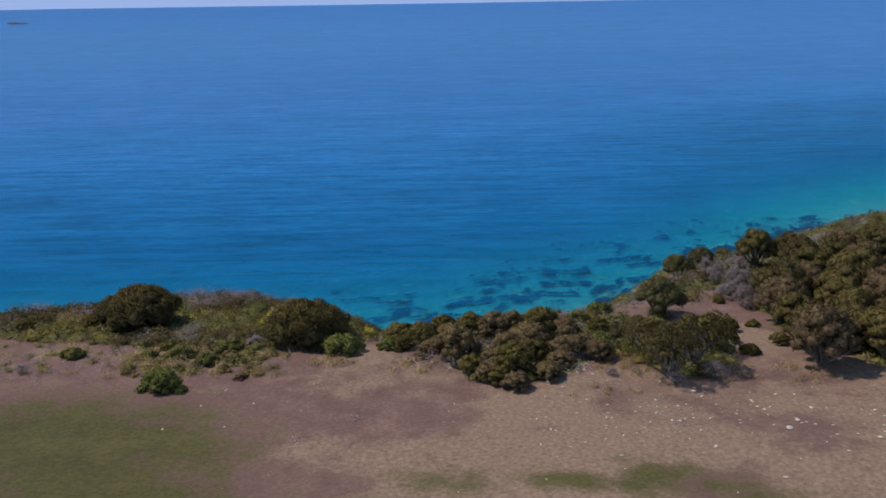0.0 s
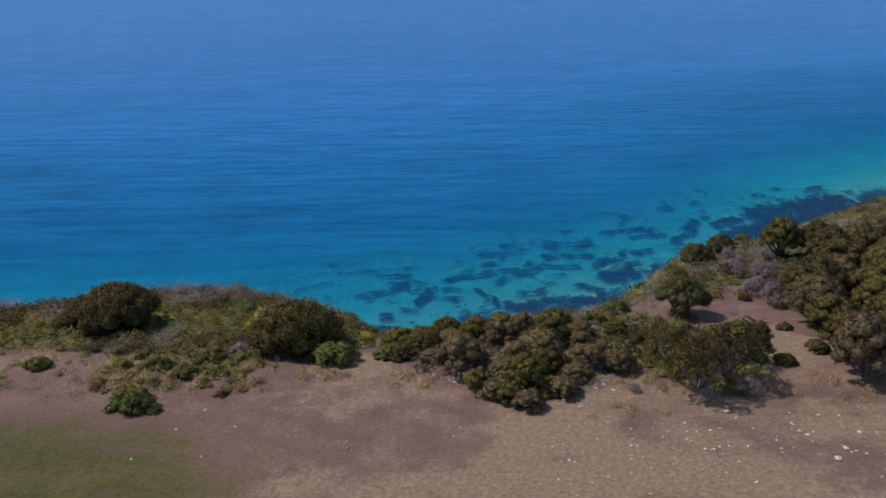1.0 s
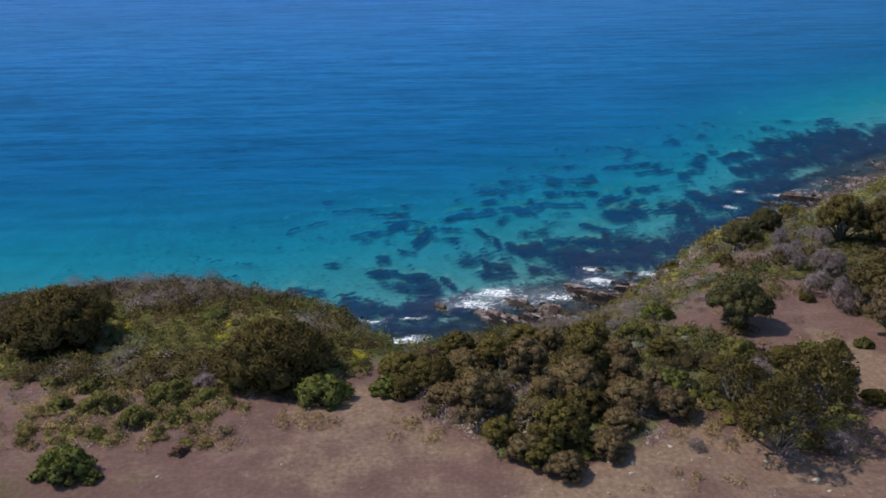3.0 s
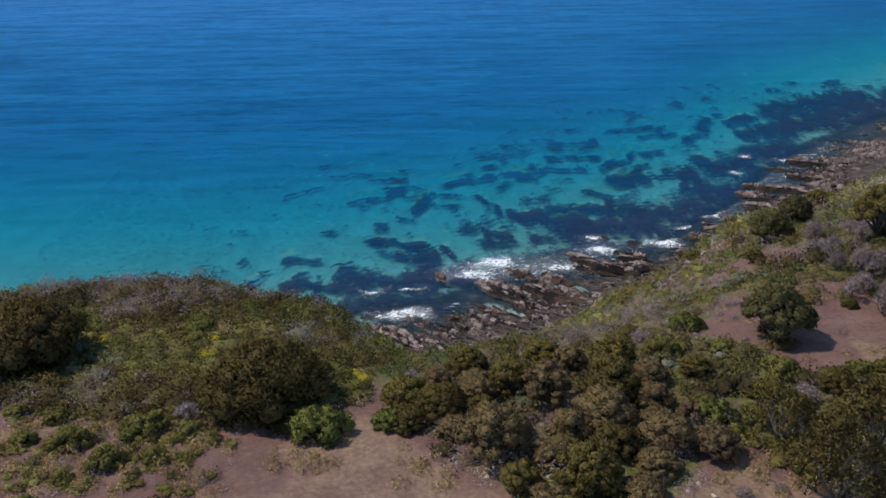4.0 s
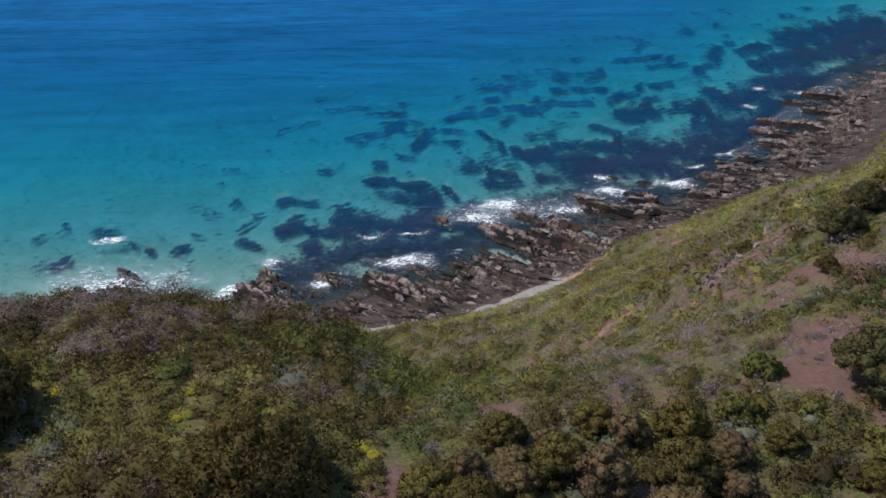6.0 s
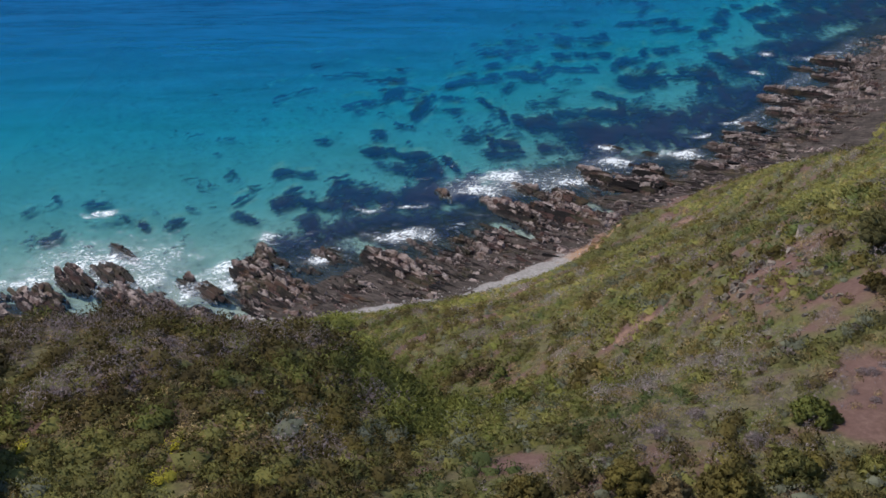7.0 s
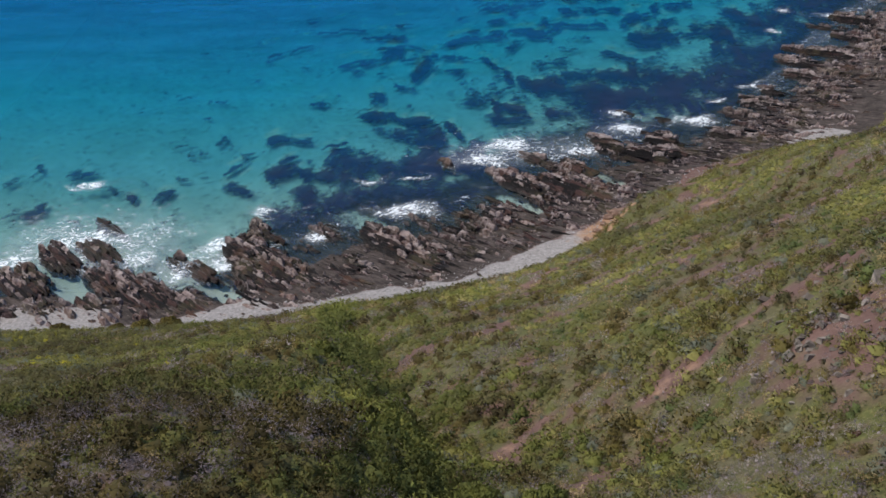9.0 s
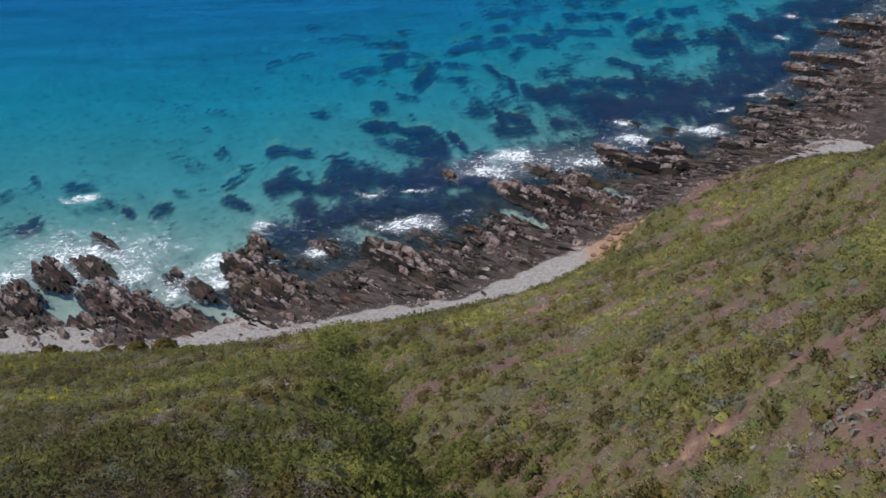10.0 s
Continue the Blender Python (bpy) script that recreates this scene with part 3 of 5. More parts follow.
FAR_BEDS = [(92, 288, 120, 300, 4.0), (106, 312, 140, 326, 5.0), (115, 300, 150, 322, 4.5), (80, 262, 98, 276, 2.4), (122, 297, 150, 310, 3.2), (88, 300, 98, 306, 1.4), (70, 283, 78, 288, 1.0), (60, 291, 70, 293, 0.7), (30, 272, 44, 276, 0.7), (52, 300, 66, 302, 0.7), (34, 288, 44, 290, 0.6), (10, 274, 22, 276, 0.6)]


def kelp_field(x, y):
    out = y - foot(x)
    wx, wy = x + 4.2 * (cloud(x / 3.2, y / 5, 72, 3) - 0.5), y + 6.5 * (cloud(x / 4, y / 4, 73, 3) - 0.5)
    f = np.full(x.shape, -1.0)
    for ax, ay, bx, by, half in OUTER_BEDS + MAIN_BEDS + SHORE_BEDS + FAR_BEDS:
        ux, uy = bx - ax, 0.5 * (by - ay)
        k = np.clip(((wx - ax) * ux + 0.5 * (wy - ay) * uy) / (ux * ux + uy * uy), 0, 1)
        gone = np.hypot(wx - ax - k * ux, 0.5 * (wy - ay) - k * uy)
        f = np.maximum(f, 0.5 - 0.5 * gone / (1.25 * half))
    f = np.minimum(1.15 * f, 0.42) + 0.85 * (cloud(wx / 2.4, wy / 4.2, 71, 5) - 0.50) + 0.4 * (cloud(x / 0.9, y / 1.6, 75, 2) - 0.5)
    strew = cloud((wx - 0.3 * y) / 4.2, wy / 5.0, 77, 4) - 0.585
    strew = strew * step(-30, 15, x) * step(46, 60, out) * (1 - step(120, 190, out)) - 0.12 * step(110, 190, out) - 0.3 * (1 - step(-30, 15, x))
    s = out / reef(x)
    near = (cloud(wx / 8, wy / 8, 79) - 0.34 + 0.05 * step(16, 26, x)) * step(-40, -28, x) * step(0.8, 1.0, s) * (1 - step(1.25, 1.6, s - 0.35 * step(16, 26, x))) - 0.05
    tufts = (cloud(wx / 2.6, wy / 2.4, 83, 2) - 0.72) * step(-75, -60, x) * step(1.25, 1.7, s) * (1 - step(70, 150, out)) - 0.03
    field = np.maximum(np.maximum(np.maximum(f, strew * 2.2), near), tufts * 2)
    return np.where(s < 1.4, np.minimum(field, 0.10 + 0.5 * step(1.1, 1.4, s)), field) * step(0.75, 0.95, s) - 0.01


wx, wy, wq = sheet(spaced(-4600, 4600, -92, 165, 1.3, 1.3), spaced(100, 4600, 140, 345, 1.4, 1.3))
away = np.hypot(wx, wy)
wz = 34 * step(1800, 5200, away)
off = np.clip((wy - foot(wx)) * 0.86 - 0.5 * reef(wx), 0, 4000) * (1 - 0.58 * step(0.2, 0.5, kelp_field(wx, wy)) * (1 - step(330, 420, wy)))
tagged(new("water", mesh_of("water", np.stack([wx, wy, wz], 1), wq, SEA, dict(offshore=off), True)),
       "calm blue sea turning turquoise over shallow sand", "sea", kind="structure")

kx, ky, kq = sheet(np.arange(-92, 165, 0.75), np.arange(158, 352, 0.9), lambda x, y: kelp_field(x, y) > -0.2)
kf = kelp_field(kx, ky)
bed = height(kx, ky)
kz = bed - 0.3 + (np.minimum(-0.45, bed + 0.9) + 0.35 * (cloud(kx / 1.5, ky / 1.5, 81, 2) - 0.5) - bed + 0.3) * step(-0.25, 0.0, kf)
tagged(new("kelp", mesh_of("kelp", np.stack([kx, ky, kz], 1), kq, KELP, dict(thick=kf), True)), "dark kelp and seagrass beds under clear shallow water", "kelp", kind="stuff")

# far rocks with a line of surf, low on the horizon
for k, (x, y, wide) in enumerate([(-1260, 2870, 16), (-1244, 2872, 12), (-1232, 2880, 9), (-1275, 2866, 7)]):
    v, t = BALL[3]
    far = float(34 * step(1800, 5200, np.hypot(x, y)))
    # pale stone colour stands in for the haze in front of these distant rocks
    me = mesh_of("islet", (v + 0.1 * np.sin(7 * v[:, ::-1] + k)) * (wide, 6, 4 if k else 6), t, SCREE)
    tagged(new("islet", me), "low rock islet far out at sea, coloured pale as if through haze", "rock", "far islets").matrix_basis = Matrix.Translation((x, y, far))

# surf among the rocks
SURF = [(10, 199, 7.0, 3.0), (5, 193.5, 6.0, 2.2), (-15, 186.5, 1.5, 0.7), (-6.5, 188, 2.8, 0.6), (-31, 178, 2.2, 1.8), (-58, 170.5, 5, 4), (-63, 168.5, 3.4, 2.4), (-70, 164, 6, 2.4),
        (-50, 164.5, 4.5, 2.4), (-43, 160.5, 2.8, 2.2), (-38.5, 168, 1.5, 3.4), (-8, 177.5, 6.5, 2.8), (34, 212.4, 2.3, 1.3), (55, 216.6, 1.5, 0.8), (64, 222.5, 3.2, 1.4), (76.6, 252.8, 2.2, 1.6),
        (83, 264.6, 2.5, 1.4), (92.5, 261, 3.2, 1.5), (48, 208, 5.5, 2.2), (-64, 187.5, 4, 0.7), (24, 197, 5, 3), (33, 205, 4, 2.4), (-22, 170, 3, 3), (-36, 163, 3, 2.4)]


def surf_field(x, y):
    f = np.zeros(x.shape)
    x0, y0 = x, y
    x, y = x + 5 * (cloud(x / 4, y / 4, 95, 3) - 0.5), y + 4 * (cloud(x / 3, y / 3, 96, 3) - 0.5)
    for cx, cy, rx, ry in SURF:
        f = np.maximum(f, 1.1 * np.exp(-((x - cx) / rx) ** 2 - ((y - cy) / ry) ** 2))
    s = (y - foot(x)) / reef(x)
    edge = np.exp(-((s - 0.98) / 0.16) ** 2) * (0.15 + 0.75 * cloud(x / 8, y / 8, 91, 3))
    wash = 0.62 * np.exp(-((x + 58) / 17) ** 4 - ((y - 170) / 11) ** 2)
    wide = sum(0.36 * np.exp(-((x - ex) / (rx * 2)) ** 2 - ((y - ey) / (ry * 2.2)) ** 2) for ex, ey, rx, ry in SURF)
    return np.clip(np.maximum(np.maximum(np.maximum(f, edge * 0.62), wash), np.clip(wide, 0, 0.6)), 0, 1.2)


fx, fy, fq = sheet(np.arange(-92, 140, 0.7), np.arange(148, 300, 0.7), lambda x, y: surf_field(x, y) > 0.12)
tagged(new("surf", mesh_of("surf", np.stack([fx, fy, 0.05 + 0.25 * cloud(fx / 2, fy / 1.5, 93, 2) * step(0.3, 1.0, surf_field(fx, fy))], 1), fq, FOAM, dict(surf=surf_field(fx, fy)), True)), "white foam of small waves breaking on rocks", "surf", kind="stuff")


# ---- rocks ----
def facets(r, level, planes, stretch, square=0.6):
    """A convex block bounded by random planes, some near the axes."""
    v, t = BALL[level]
    axes = np.concatenate([np.eye(3), -np.eye(3)]) + r.normal(0, 0.13, (6, 3))
    n = np.concatenate([axes, r.normal(0, 1, (planes, 3))])
    n /= np.linalg.norm(n, axis=1)[:, None]
    d = np.concatenate([r.uniform(square, 0.72, 6), r.uniform(0.72, 1.0, planes)])
    dot = v @ n.T
    reach = np.where(dot > 0.05, d / np.maximum(dot, 0.05), 9).min(1)
    return v * reach[:, None], t


def boulder(r, level=2, cuts=9, stretch=(1, 0.8, 0.6)):
    v, t = facets(r, level, cuts, stretch)
    v = (v + r.normal(0, 0.02, v.shape)) * stretch * np.array(1.2)
    return v, t, v + r.uniform(0, 50, 3)


def slab(r, size):
    """An angular block of one bed: a box broken across at both ends, with uneven faces."""
    v = []
    for k, at in enumerate((-0.5, -0.17, 0.17, 0.5)):
        for sv, sz in ((-0.5, -0.5), (0.5, -0.5), (0.5, 0.5), (-0.5, 0.5)):
            end = 0.16 if k in (0, 3) else 0.07
            v.append((at + r.normal(0, end * 0.7), sv * r.uniform(0.72, 1.1), sz * r.uniform(0.7, 1.12) - (0.1 if k in (0, 3) and sz > 0 else 0)))
    t = [(0, 1, 2), (0, 2, 3), (12, 14, 13), (12, 15, 14)]
    for k in range(3):
        for c in range(4):
            a, d = 4 * k + c, 4 * k + (c + 1) % 4
            t += [(a, a + 4, d + 4), (a, d + 4, d)]
    v = np.array(v) * size
    return v, np.array(t), v + r.uniform(0, 50, 3)


BLOCKS = [slab(rng, st) for st in ((2.4, 1.0, 1.0), (3.0, 0.8, 0.9), (1.8, 1.3, 1.1), (2.2, 0.7, 1.2), (1.6, 1.0, 0.8), (3.4, 1.0, 0.8))]
BEDS_OF_ROCK = [slab(rng, (1, 1, 1)) for _ in range(9)]


def cells(u, v, seed):
    """Random blocks in a plane: two numbers of the block at (u, v), from 0 to 1, its middle, and how near its edge is."""
    iu, iv = np.floor(u), np.floor(v)
    best, second = np.full(u.shape, 9.0), np.full(u.shape, 9.0)
    tag, tag2, mu, mv = (np.zeros(u.shape) for _ in range(4))
    for du in (-1, 0, 1):
        for dv in (-1, 0, 1):
            a, c = iu + du, iv + dv
            pu, pv = a + 0.1 + 0.8 * lattice(a, c, seed), c + 0.1 + 0.8 * lattice(a, c, seed + 1)
            far = np.hypot(u - pu, v - pv)
            near = far < best
            second = np.where(near, best, np.minimum(second, far))
            best = np.where(near, far, best)
            tag = np.where(near, lattice(a, c, seed + 2), tag)
            tag2 = np.where(near, lattice(a, c, seed + 3), tag2)
            mu, mv = np.where(near, pu, mu), np.where(near, pv, mv)
    return tag, tag2, mu, mv, np.exp(-((second - best) / 0.13) ** 2)


# outcrops: x, y, half their length along the strike and across it, height of the top
WEST = [(-62.2, 165, 3.2, 2.2, 1.7), (-56.6, 167, 3.2, 1.9, 1.5), (-57.5, 174.9, 2.2, 0.9, 0.8), (-44.1, 164.2, 1.1, 0.8, 0.9), (-38.7, 160.7, 2.4, 1.5, 1.7), (-31.7, 171.5, 2.4, 1.7, 1.9), (-32.5, 165, 4.4, 3.2, 2.4),
        (-65.4, 158.9, 3.8, 3.0, 2.2), (-52.5, 158.8, 4.2, 2.8, 1.9), (-46.0, 154.5, 6.5, 3.2, 2.2), (-53.0, 151.8, 3.6, 1.5, 2.3), (-61.5, 152.8, 3.0, 1.5, 1.9), (-68.0, 152.0, 3.0, 2.2, 2.2), (-28.0, 153.0, 3.0, 1.8, 2.3), (-38.5, 150.0, 4.0, 2.2, 2.7), (-31.5, 148.6, 3.0, 1.6, 2.9)]
MIDDLE = [(-27.0, 159.0, 7.0, 4.2, 2.3), (-21.8, 153.6, 3.2, 2.2, 2.6), (-12.3, 169, 3.6, 2.2, 1.7), (-6.0, 163.5, 8.5, 3.2, 2.4), (3.2, 160.6, 2.8, 2.4, 2.7), (7.5, 174.7, 3.2, 2.0, 1.6), (11.6, 185.2, 5.2, 2.4, 2.2), (17.0, 185, 2.6, 2.0, 2.4),
          (-0.7, 191.9, 1.0, 0.8, 0.8), (-22.2, 171.7, 1.8, 1.1, 1.0), (-19.3, 169.3, 1.6, 1.0, 1.0), (-6.0, 156.5, 3.6, 1.5, 2.3), (14.0, 167.0, 4.4, 3.0, 2.3), (-15.0, 160.0, 3.5, 2.2, 1.9), (-17.0, 154.5, 2.4, 1.4, 2.3)]
EAST = [(21.7, 189.5, 2.6, 1.9, 2.4), (13.4, 183, 2.4, 2.0, 2.2), (23.0, 180.8, 4.6, 2.8, 3.0), (31.0, 195.1, 4.0, 1.9, 2.5), (39.0, 198.8, 2.6, 1.7, 3.0), (38.4, 193.0, 2.0, 3.0, 3.0), (28.7, 199.4, 2.4, 1.2, 1.8), (14.7, 193.4, 1.8, 1.3, 1.6), (17.5, 191.7, 1.3, 1.2, 1.6), (33.0, 184.5, 2.6, 1.6, 2.5)]
FAR_EAST = [(34.0, 212.0, 1.0, 0.8, 0.7), (41.5, 208.5, 1.3, 1.0, 1.2), (51.9, 201.1, 3.6, 1.2, 1.6), (58.3, 208.6, 4.2, 1.4, 1.4), (58.4, 202.0, 2.6, 1.3, 1.5), (66.0, 219.5, 1.8, 1.2, 1.5), (68.0, 211.0, 6.0, 1.8, 1.7), (62.0, 214.0, 4.0, 1.5, 1.3), (79.6, 239.6, 4.6, 1.2, 1.5), (75.3, 233.7, 3.6, 1.5, 1.4), (88.3, 253.3, 3.2, 1.1, 1.3), (96.0, 258.0, 3.6, 2.2, 2.0), (76.0, 226.0, 6.0, 1.8, 1.8), (86.0, 238.0, 5.0, 2.0, 1.8), (80.0, 217.0, 5.0, 1.8, 1.8), (94.0, 246.0, 5.0, 2.0, 1.8)]
HEADS = WEST + MIDDLE + EAST + FAR_EAST


def outcrops(x, y):
    """How far a place lies inside an outcrop, and the height of that outcrop's top."""
    best, top = np.full(x.shape, -3.0), np.zeros(x.shape)
    for hx, hy, a, b, rise in HEADS:
        c, sn = (0.72, -0.69) if hx < 28 else (0.90, -0.43)
        u, v = (x - hx) * c + (y - hy) * sn, -(x - hx) * sn + (y - hy) * c
        f = 1 - ((u / a) ** 4 + (v / b) ** 4) ** 0.25
        top = np.where(f > best, rise, top)
        best = np.maximum(best, f)
    return best, top


# the wave-cut platform: outcrops of dipping strata, split into blocks along and across their bedding, and low broken rock between
def platform(x, y):
    s = (y - foot(x)) / reef(x)
    low = np.interp(s, [0.05, 0.22, 0.6, 0.95, 1.4], [3.0, 1.9, 0.35, -0.6, -1.3]) - 1.2 * pools(x, y) + 0.1 * step(30, 44, x) * step(0.25, 0.5, s)
    wob = 0.9 * (cloud(x / 3, y / 3, 205, 3) - 0.5)
    east = x + 5 * (cloud(x / 4, y / 4, 207, 2) - 0.5) > 28
    c, sn = np.where(east, 0.90, 0.72), np.where(east, -0.43, -0.69)
    u, v = x * c + y * sn, -x * sn + y * c + wob
    tag, tone, mu, mv, edge = cells(u / 3.1, v / 1.15, 211)
    cu, cv = mu * 3.1, mv * 1.15 - wob
    inside, top = outcrops(cu * c - cv * sn, cu * sn + cv * c)
    level = np.maximum(low - 0.3, top * (0.20 + 0.36 * np.clip(2.2 * inside, 0, 0.8)))
    level = level + (0.7 * (tag - 0.5) + 0.35 * (v - mv * 1.15) + 0.05 * (u - mu * 3.1)) * np.where(inside > 0, 1.0, 0.55)
    bands = v / 0.42 + 0.25 * grain(u / 4, v / 4, 219)
    tier = lattice(np.floor(bands), np.floor(u / 7.0 + 0.37 * np.floor(bands)), 223)
    little, tone2, _, _, edge2 = cells(u / 1.2, v / 0.55, 221)
    on = level + np.where(tag > 0.3, 0.42, 0.12) * (tier - 0.4) + 0.28 * (little - 0.5) - 0.6 * edge - 0.18 * edge2
    rough = low - 0.35 + 1.3 * tag * np.clip(3.4 * cloud(x / 7, y / 7, 231, 3) - 1.0, 0, 1.2) + 0.6 * (little - 0.5) + 0.45 * (tier - 0.5) - 0.9 * edge - 0.3 * edge2
    z = np.where(inside > 0, on, rough)
    z = np.where(s > 1.0, np.maximum(np.where(inside > 0, z, low - 0.8), -1.6), z) - (0.7 * (1 - step(0.10, 0.24 + 0.16 * np.exp(-((x + 33) / 7) ** 2) + 0.14 * np.exp(-((x - 66) / 7) ** 2), s)) + 1.5 * pools(x, y)) * (inside < 0)
    return z, 0.4 * tone + 0.2 * tone2 + 0.4 * tier, u, v


def turned(v, angle, scale, at):
    c, sn = math.cos(angle), math.sin(angle)
    v = v * scale
    return np.stack([v[:, 0] * c - v[:, 1] * sn, v[:, 0] * sn + v[:, 1] * c, v[:, 2]], 1) + at


def strike(x):
    return radians(np.interp(x, [-70, 0, 40, 90], [-48, -42, -25, -8]))


BLOCK_MESHES = [mesh_of("boulder", c[0], c[1], ROCK, dict(bed=c[2])) for c in BLOCKS]
LEDGE_MESHES = [mesh_of("rock", c[0], c[1], ROCK, dict(bed=c[2])) for c in BLOCKS]
SLAB_MESHES = [mesh_of("slab", c[0], c[1], ROCK, dict(bed=c[0] * (4, 2.4, 2.6) + 7 * k)) for k, c in enumerate(BEDS_OF_ROCK)]
ox, oo, oq = sheet(np.arange(-86, 134, 0.28), np.arange(1.2, 50, 0.29), lambda x, o: (o / reef(x) < 1.6) & (o / reef(x) > 0.07))
oy = foot(ox) + oo
oz, tone, u, v = platform(ox, oy)
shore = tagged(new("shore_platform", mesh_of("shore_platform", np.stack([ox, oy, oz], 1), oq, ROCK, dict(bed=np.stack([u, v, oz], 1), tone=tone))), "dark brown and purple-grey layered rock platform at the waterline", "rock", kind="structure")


for k, (x, y, long, across, rise) in enumerate(HEADS):
    label = "dark layered rock outcrop standing in the surf" if rise < 1.8 else "large brown layered rock outcrop at the waterline"
    root = tagged(new("rock_outcrop"), label, "rock", "shore rock outcrops")
    turn = -43.8 if x < 28 else -25.5
    root.matrix_basis = Matrix.Translation((x, y, 0)) @ pose(0, 0, 0, 0, 0, turn)
    lift, lean = rng.uniform(-0.25, 0.1), rng.uniform(-34, -22)
    v = -across * 0.95
    while v < across * 0.95:
        thick, proud = rng.uniform(0.17, 0.46), rng.uniform(0.35, 1.0)
        end = long * math.sqrt(max(0.1, 1 - (v / across) ** 2)) * rng.uniform(0.75, 1.1)
        u = -end
        while u < end:
            run = min(rng.uniform(0.9, 3.8), 2.2 * end)
            if rng.uniform() < 0.8:
                top = max(0.15, 0.8 * rise * (0.62 + 0.38 * math.cos(1.4 * v / across)) * proud * rng.uniform(0.72, 1.0) + lift - 0.25 * abs(u / long))
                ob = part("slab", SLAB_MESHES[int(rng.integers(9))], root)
                deep = rng.uniform(0.7, 1.3)
                ob.matrix_basis = Matrix.Translation((u + run / 2, v, top - deep * 0.42)) @ pose(0, 0, 0, lean + rng.uniform(-4, 4), rng.uniform(-3, 3), rng.uniform(-3, 3)) @ Matrix.Diagonal((run * 1.08, thick * 1.1, deep, 1))
            u += run
        v += thick * 0.98

# a bank of orange-brown earth and boulders where the slope meets the shore
RUDDY, nt, b = shader("ruddy weathered rock", 0.9, 0.2)
nt.links.new(ramp(nt, speckle(nt, place_of(nt), 1.4, 6, 0.7), [(0.3, (0.11, 0.062, 0.042)), (0.5, (0.22, 0.135, 0.095)), (0.72, (0.34, 0.23, 0.17))]), b.inputs["Base Color"])
bumped(nt, b, speckle(nt, place_of(nt), 2.0, 5), 0.8, 0.3)
RUDDY_MESHES = [mesh_of("boulder", *boulder(rng, 3, 12, st)[:2], RUDDY) for st in ((1, 0.75, 0.6), (0.9, 0.85, 0.75))]
for k, (x, y, size) in enumerate([(26.6, 171.6, 1.5), (24.6, 170.4, 1.0), (29.6, 173.4, 1.1), (22.0, 165.8, 0.8), (30.6, 171.6, 0.9), (26.0, 167.2, 0.9), (20.0, 163.4, 0.6), (33.0, 174.5, 0.8), (27.8, 169.6, 1.1), (25.2, 172.6, 0.8), (28.4, 172.8, 0.9), (23.4, 168.2, 0.7), (31.4, 174.6, 0.7), (24.0, 166.0, 0.6)]):
    tagged(new("boulder", RUDDY_MESHES[k % 2]), "ruddy orange-brown boulder at the foot of the slope", "rock", "ruddy boulders").matrix_basis = Matrix.Translation((x, y, ground(x, y))) @ pose(0, 0, 0, 0, 0, 47 * k) @ Matrix.Diagonal((size, size, size * 0.8, 1))

# the reef's lesser rocks
spots = []
for y in np.arange(140, 262, 1.0):
    for x in np.arange(-86, 108, 1.0):
        spots.append((x + rng.uniform(-0.6, 0.6), y + rng.uniform(-0.6, 0.6)))
spots = np.array(spots)
sx, sy = spots[:, 0], spots[:, 1]
s = (sy - foot(sx)) / reef(sx)
chance = step(0.25, 0.38, s) * (1 - step(0.78, 1.15, s)) * 0.75 + 0.09 * step(0.95, 1.05, s) * (1 - step(1.25, 1.5, s)) + 0.04 * step(0.02, 0.1, s) * (1 - step(0.2, 0.3, s))
chance = chance * np.clip(2.6 * cloud(sx / 6, sy / 6, 63) - 0.6, 0.1, 1.3) * (1 - 0.85 * pools(sx, sy)) * np.where((sx < -35) & (outcrops(sx, sy)[0] < 0), 0.4, 1.0)
keep = rng.uniform(0, 1, len(sx)) < chance
spots, s = spots[keep], s[keep]
sz = np.maximum(platform(spots[:, 0], spots[:, 1])[0], height(spots[:, 0], spots[:, 1]))
pieces, tones, singles = [], [], 0
for k, (x, y) in enumerate(spots):
    size = min(1.1, 0.30 * math.exp(rng.normal(0, 0.55)))
    ang = strike(x) + rng.normal(0, 0.35)
    crop = rng.uniform() < 0.72
    if size > 0.6 and singles < 220:
        singles += 1
        m = Matrix.Translation((x, y, sz[k] - 0.1)) @ pose(0, 0, 0, 0, 0, math.degrees(ang)) @ Matrix.Diagonal((size, size * 0.8, size * rng.uniform(0.55, 0.95), 1))
        if crop:
            tagged(new("rock", LEDGE_MESHES[int(rng.integers(6))]), "brown layered rock on the wave-cut shore platform", "rock", "shore platform rocks").matrix_basis = m
        else:
            tagged(new("boulder", BLOCK_MESHES[int(rng.integers(6))]), "brown angular boulder on the wave-cut shore platform", "rock", "shore boulders").matrix_basis = m @ Matrix.Diagonal((0.75, 0.75, 0.75, 1))
        continue
    v, t, g = BLOCKS[int(rng.integers(6))]
    v = v * (1, 1, rng.uniform(0.6, 1.0))
    v[:, 1] += rng.uniform(0.1, 0.5) * v[:, 2]
    pieces.append((turned(v, ang, size * 0.85, (x, y, sz[k] + 0.1 * size)), t, g + rng.uniform(0, 30)))
    tones.append(np.full(len(v), rng.uniform(0.0, 0.55)))
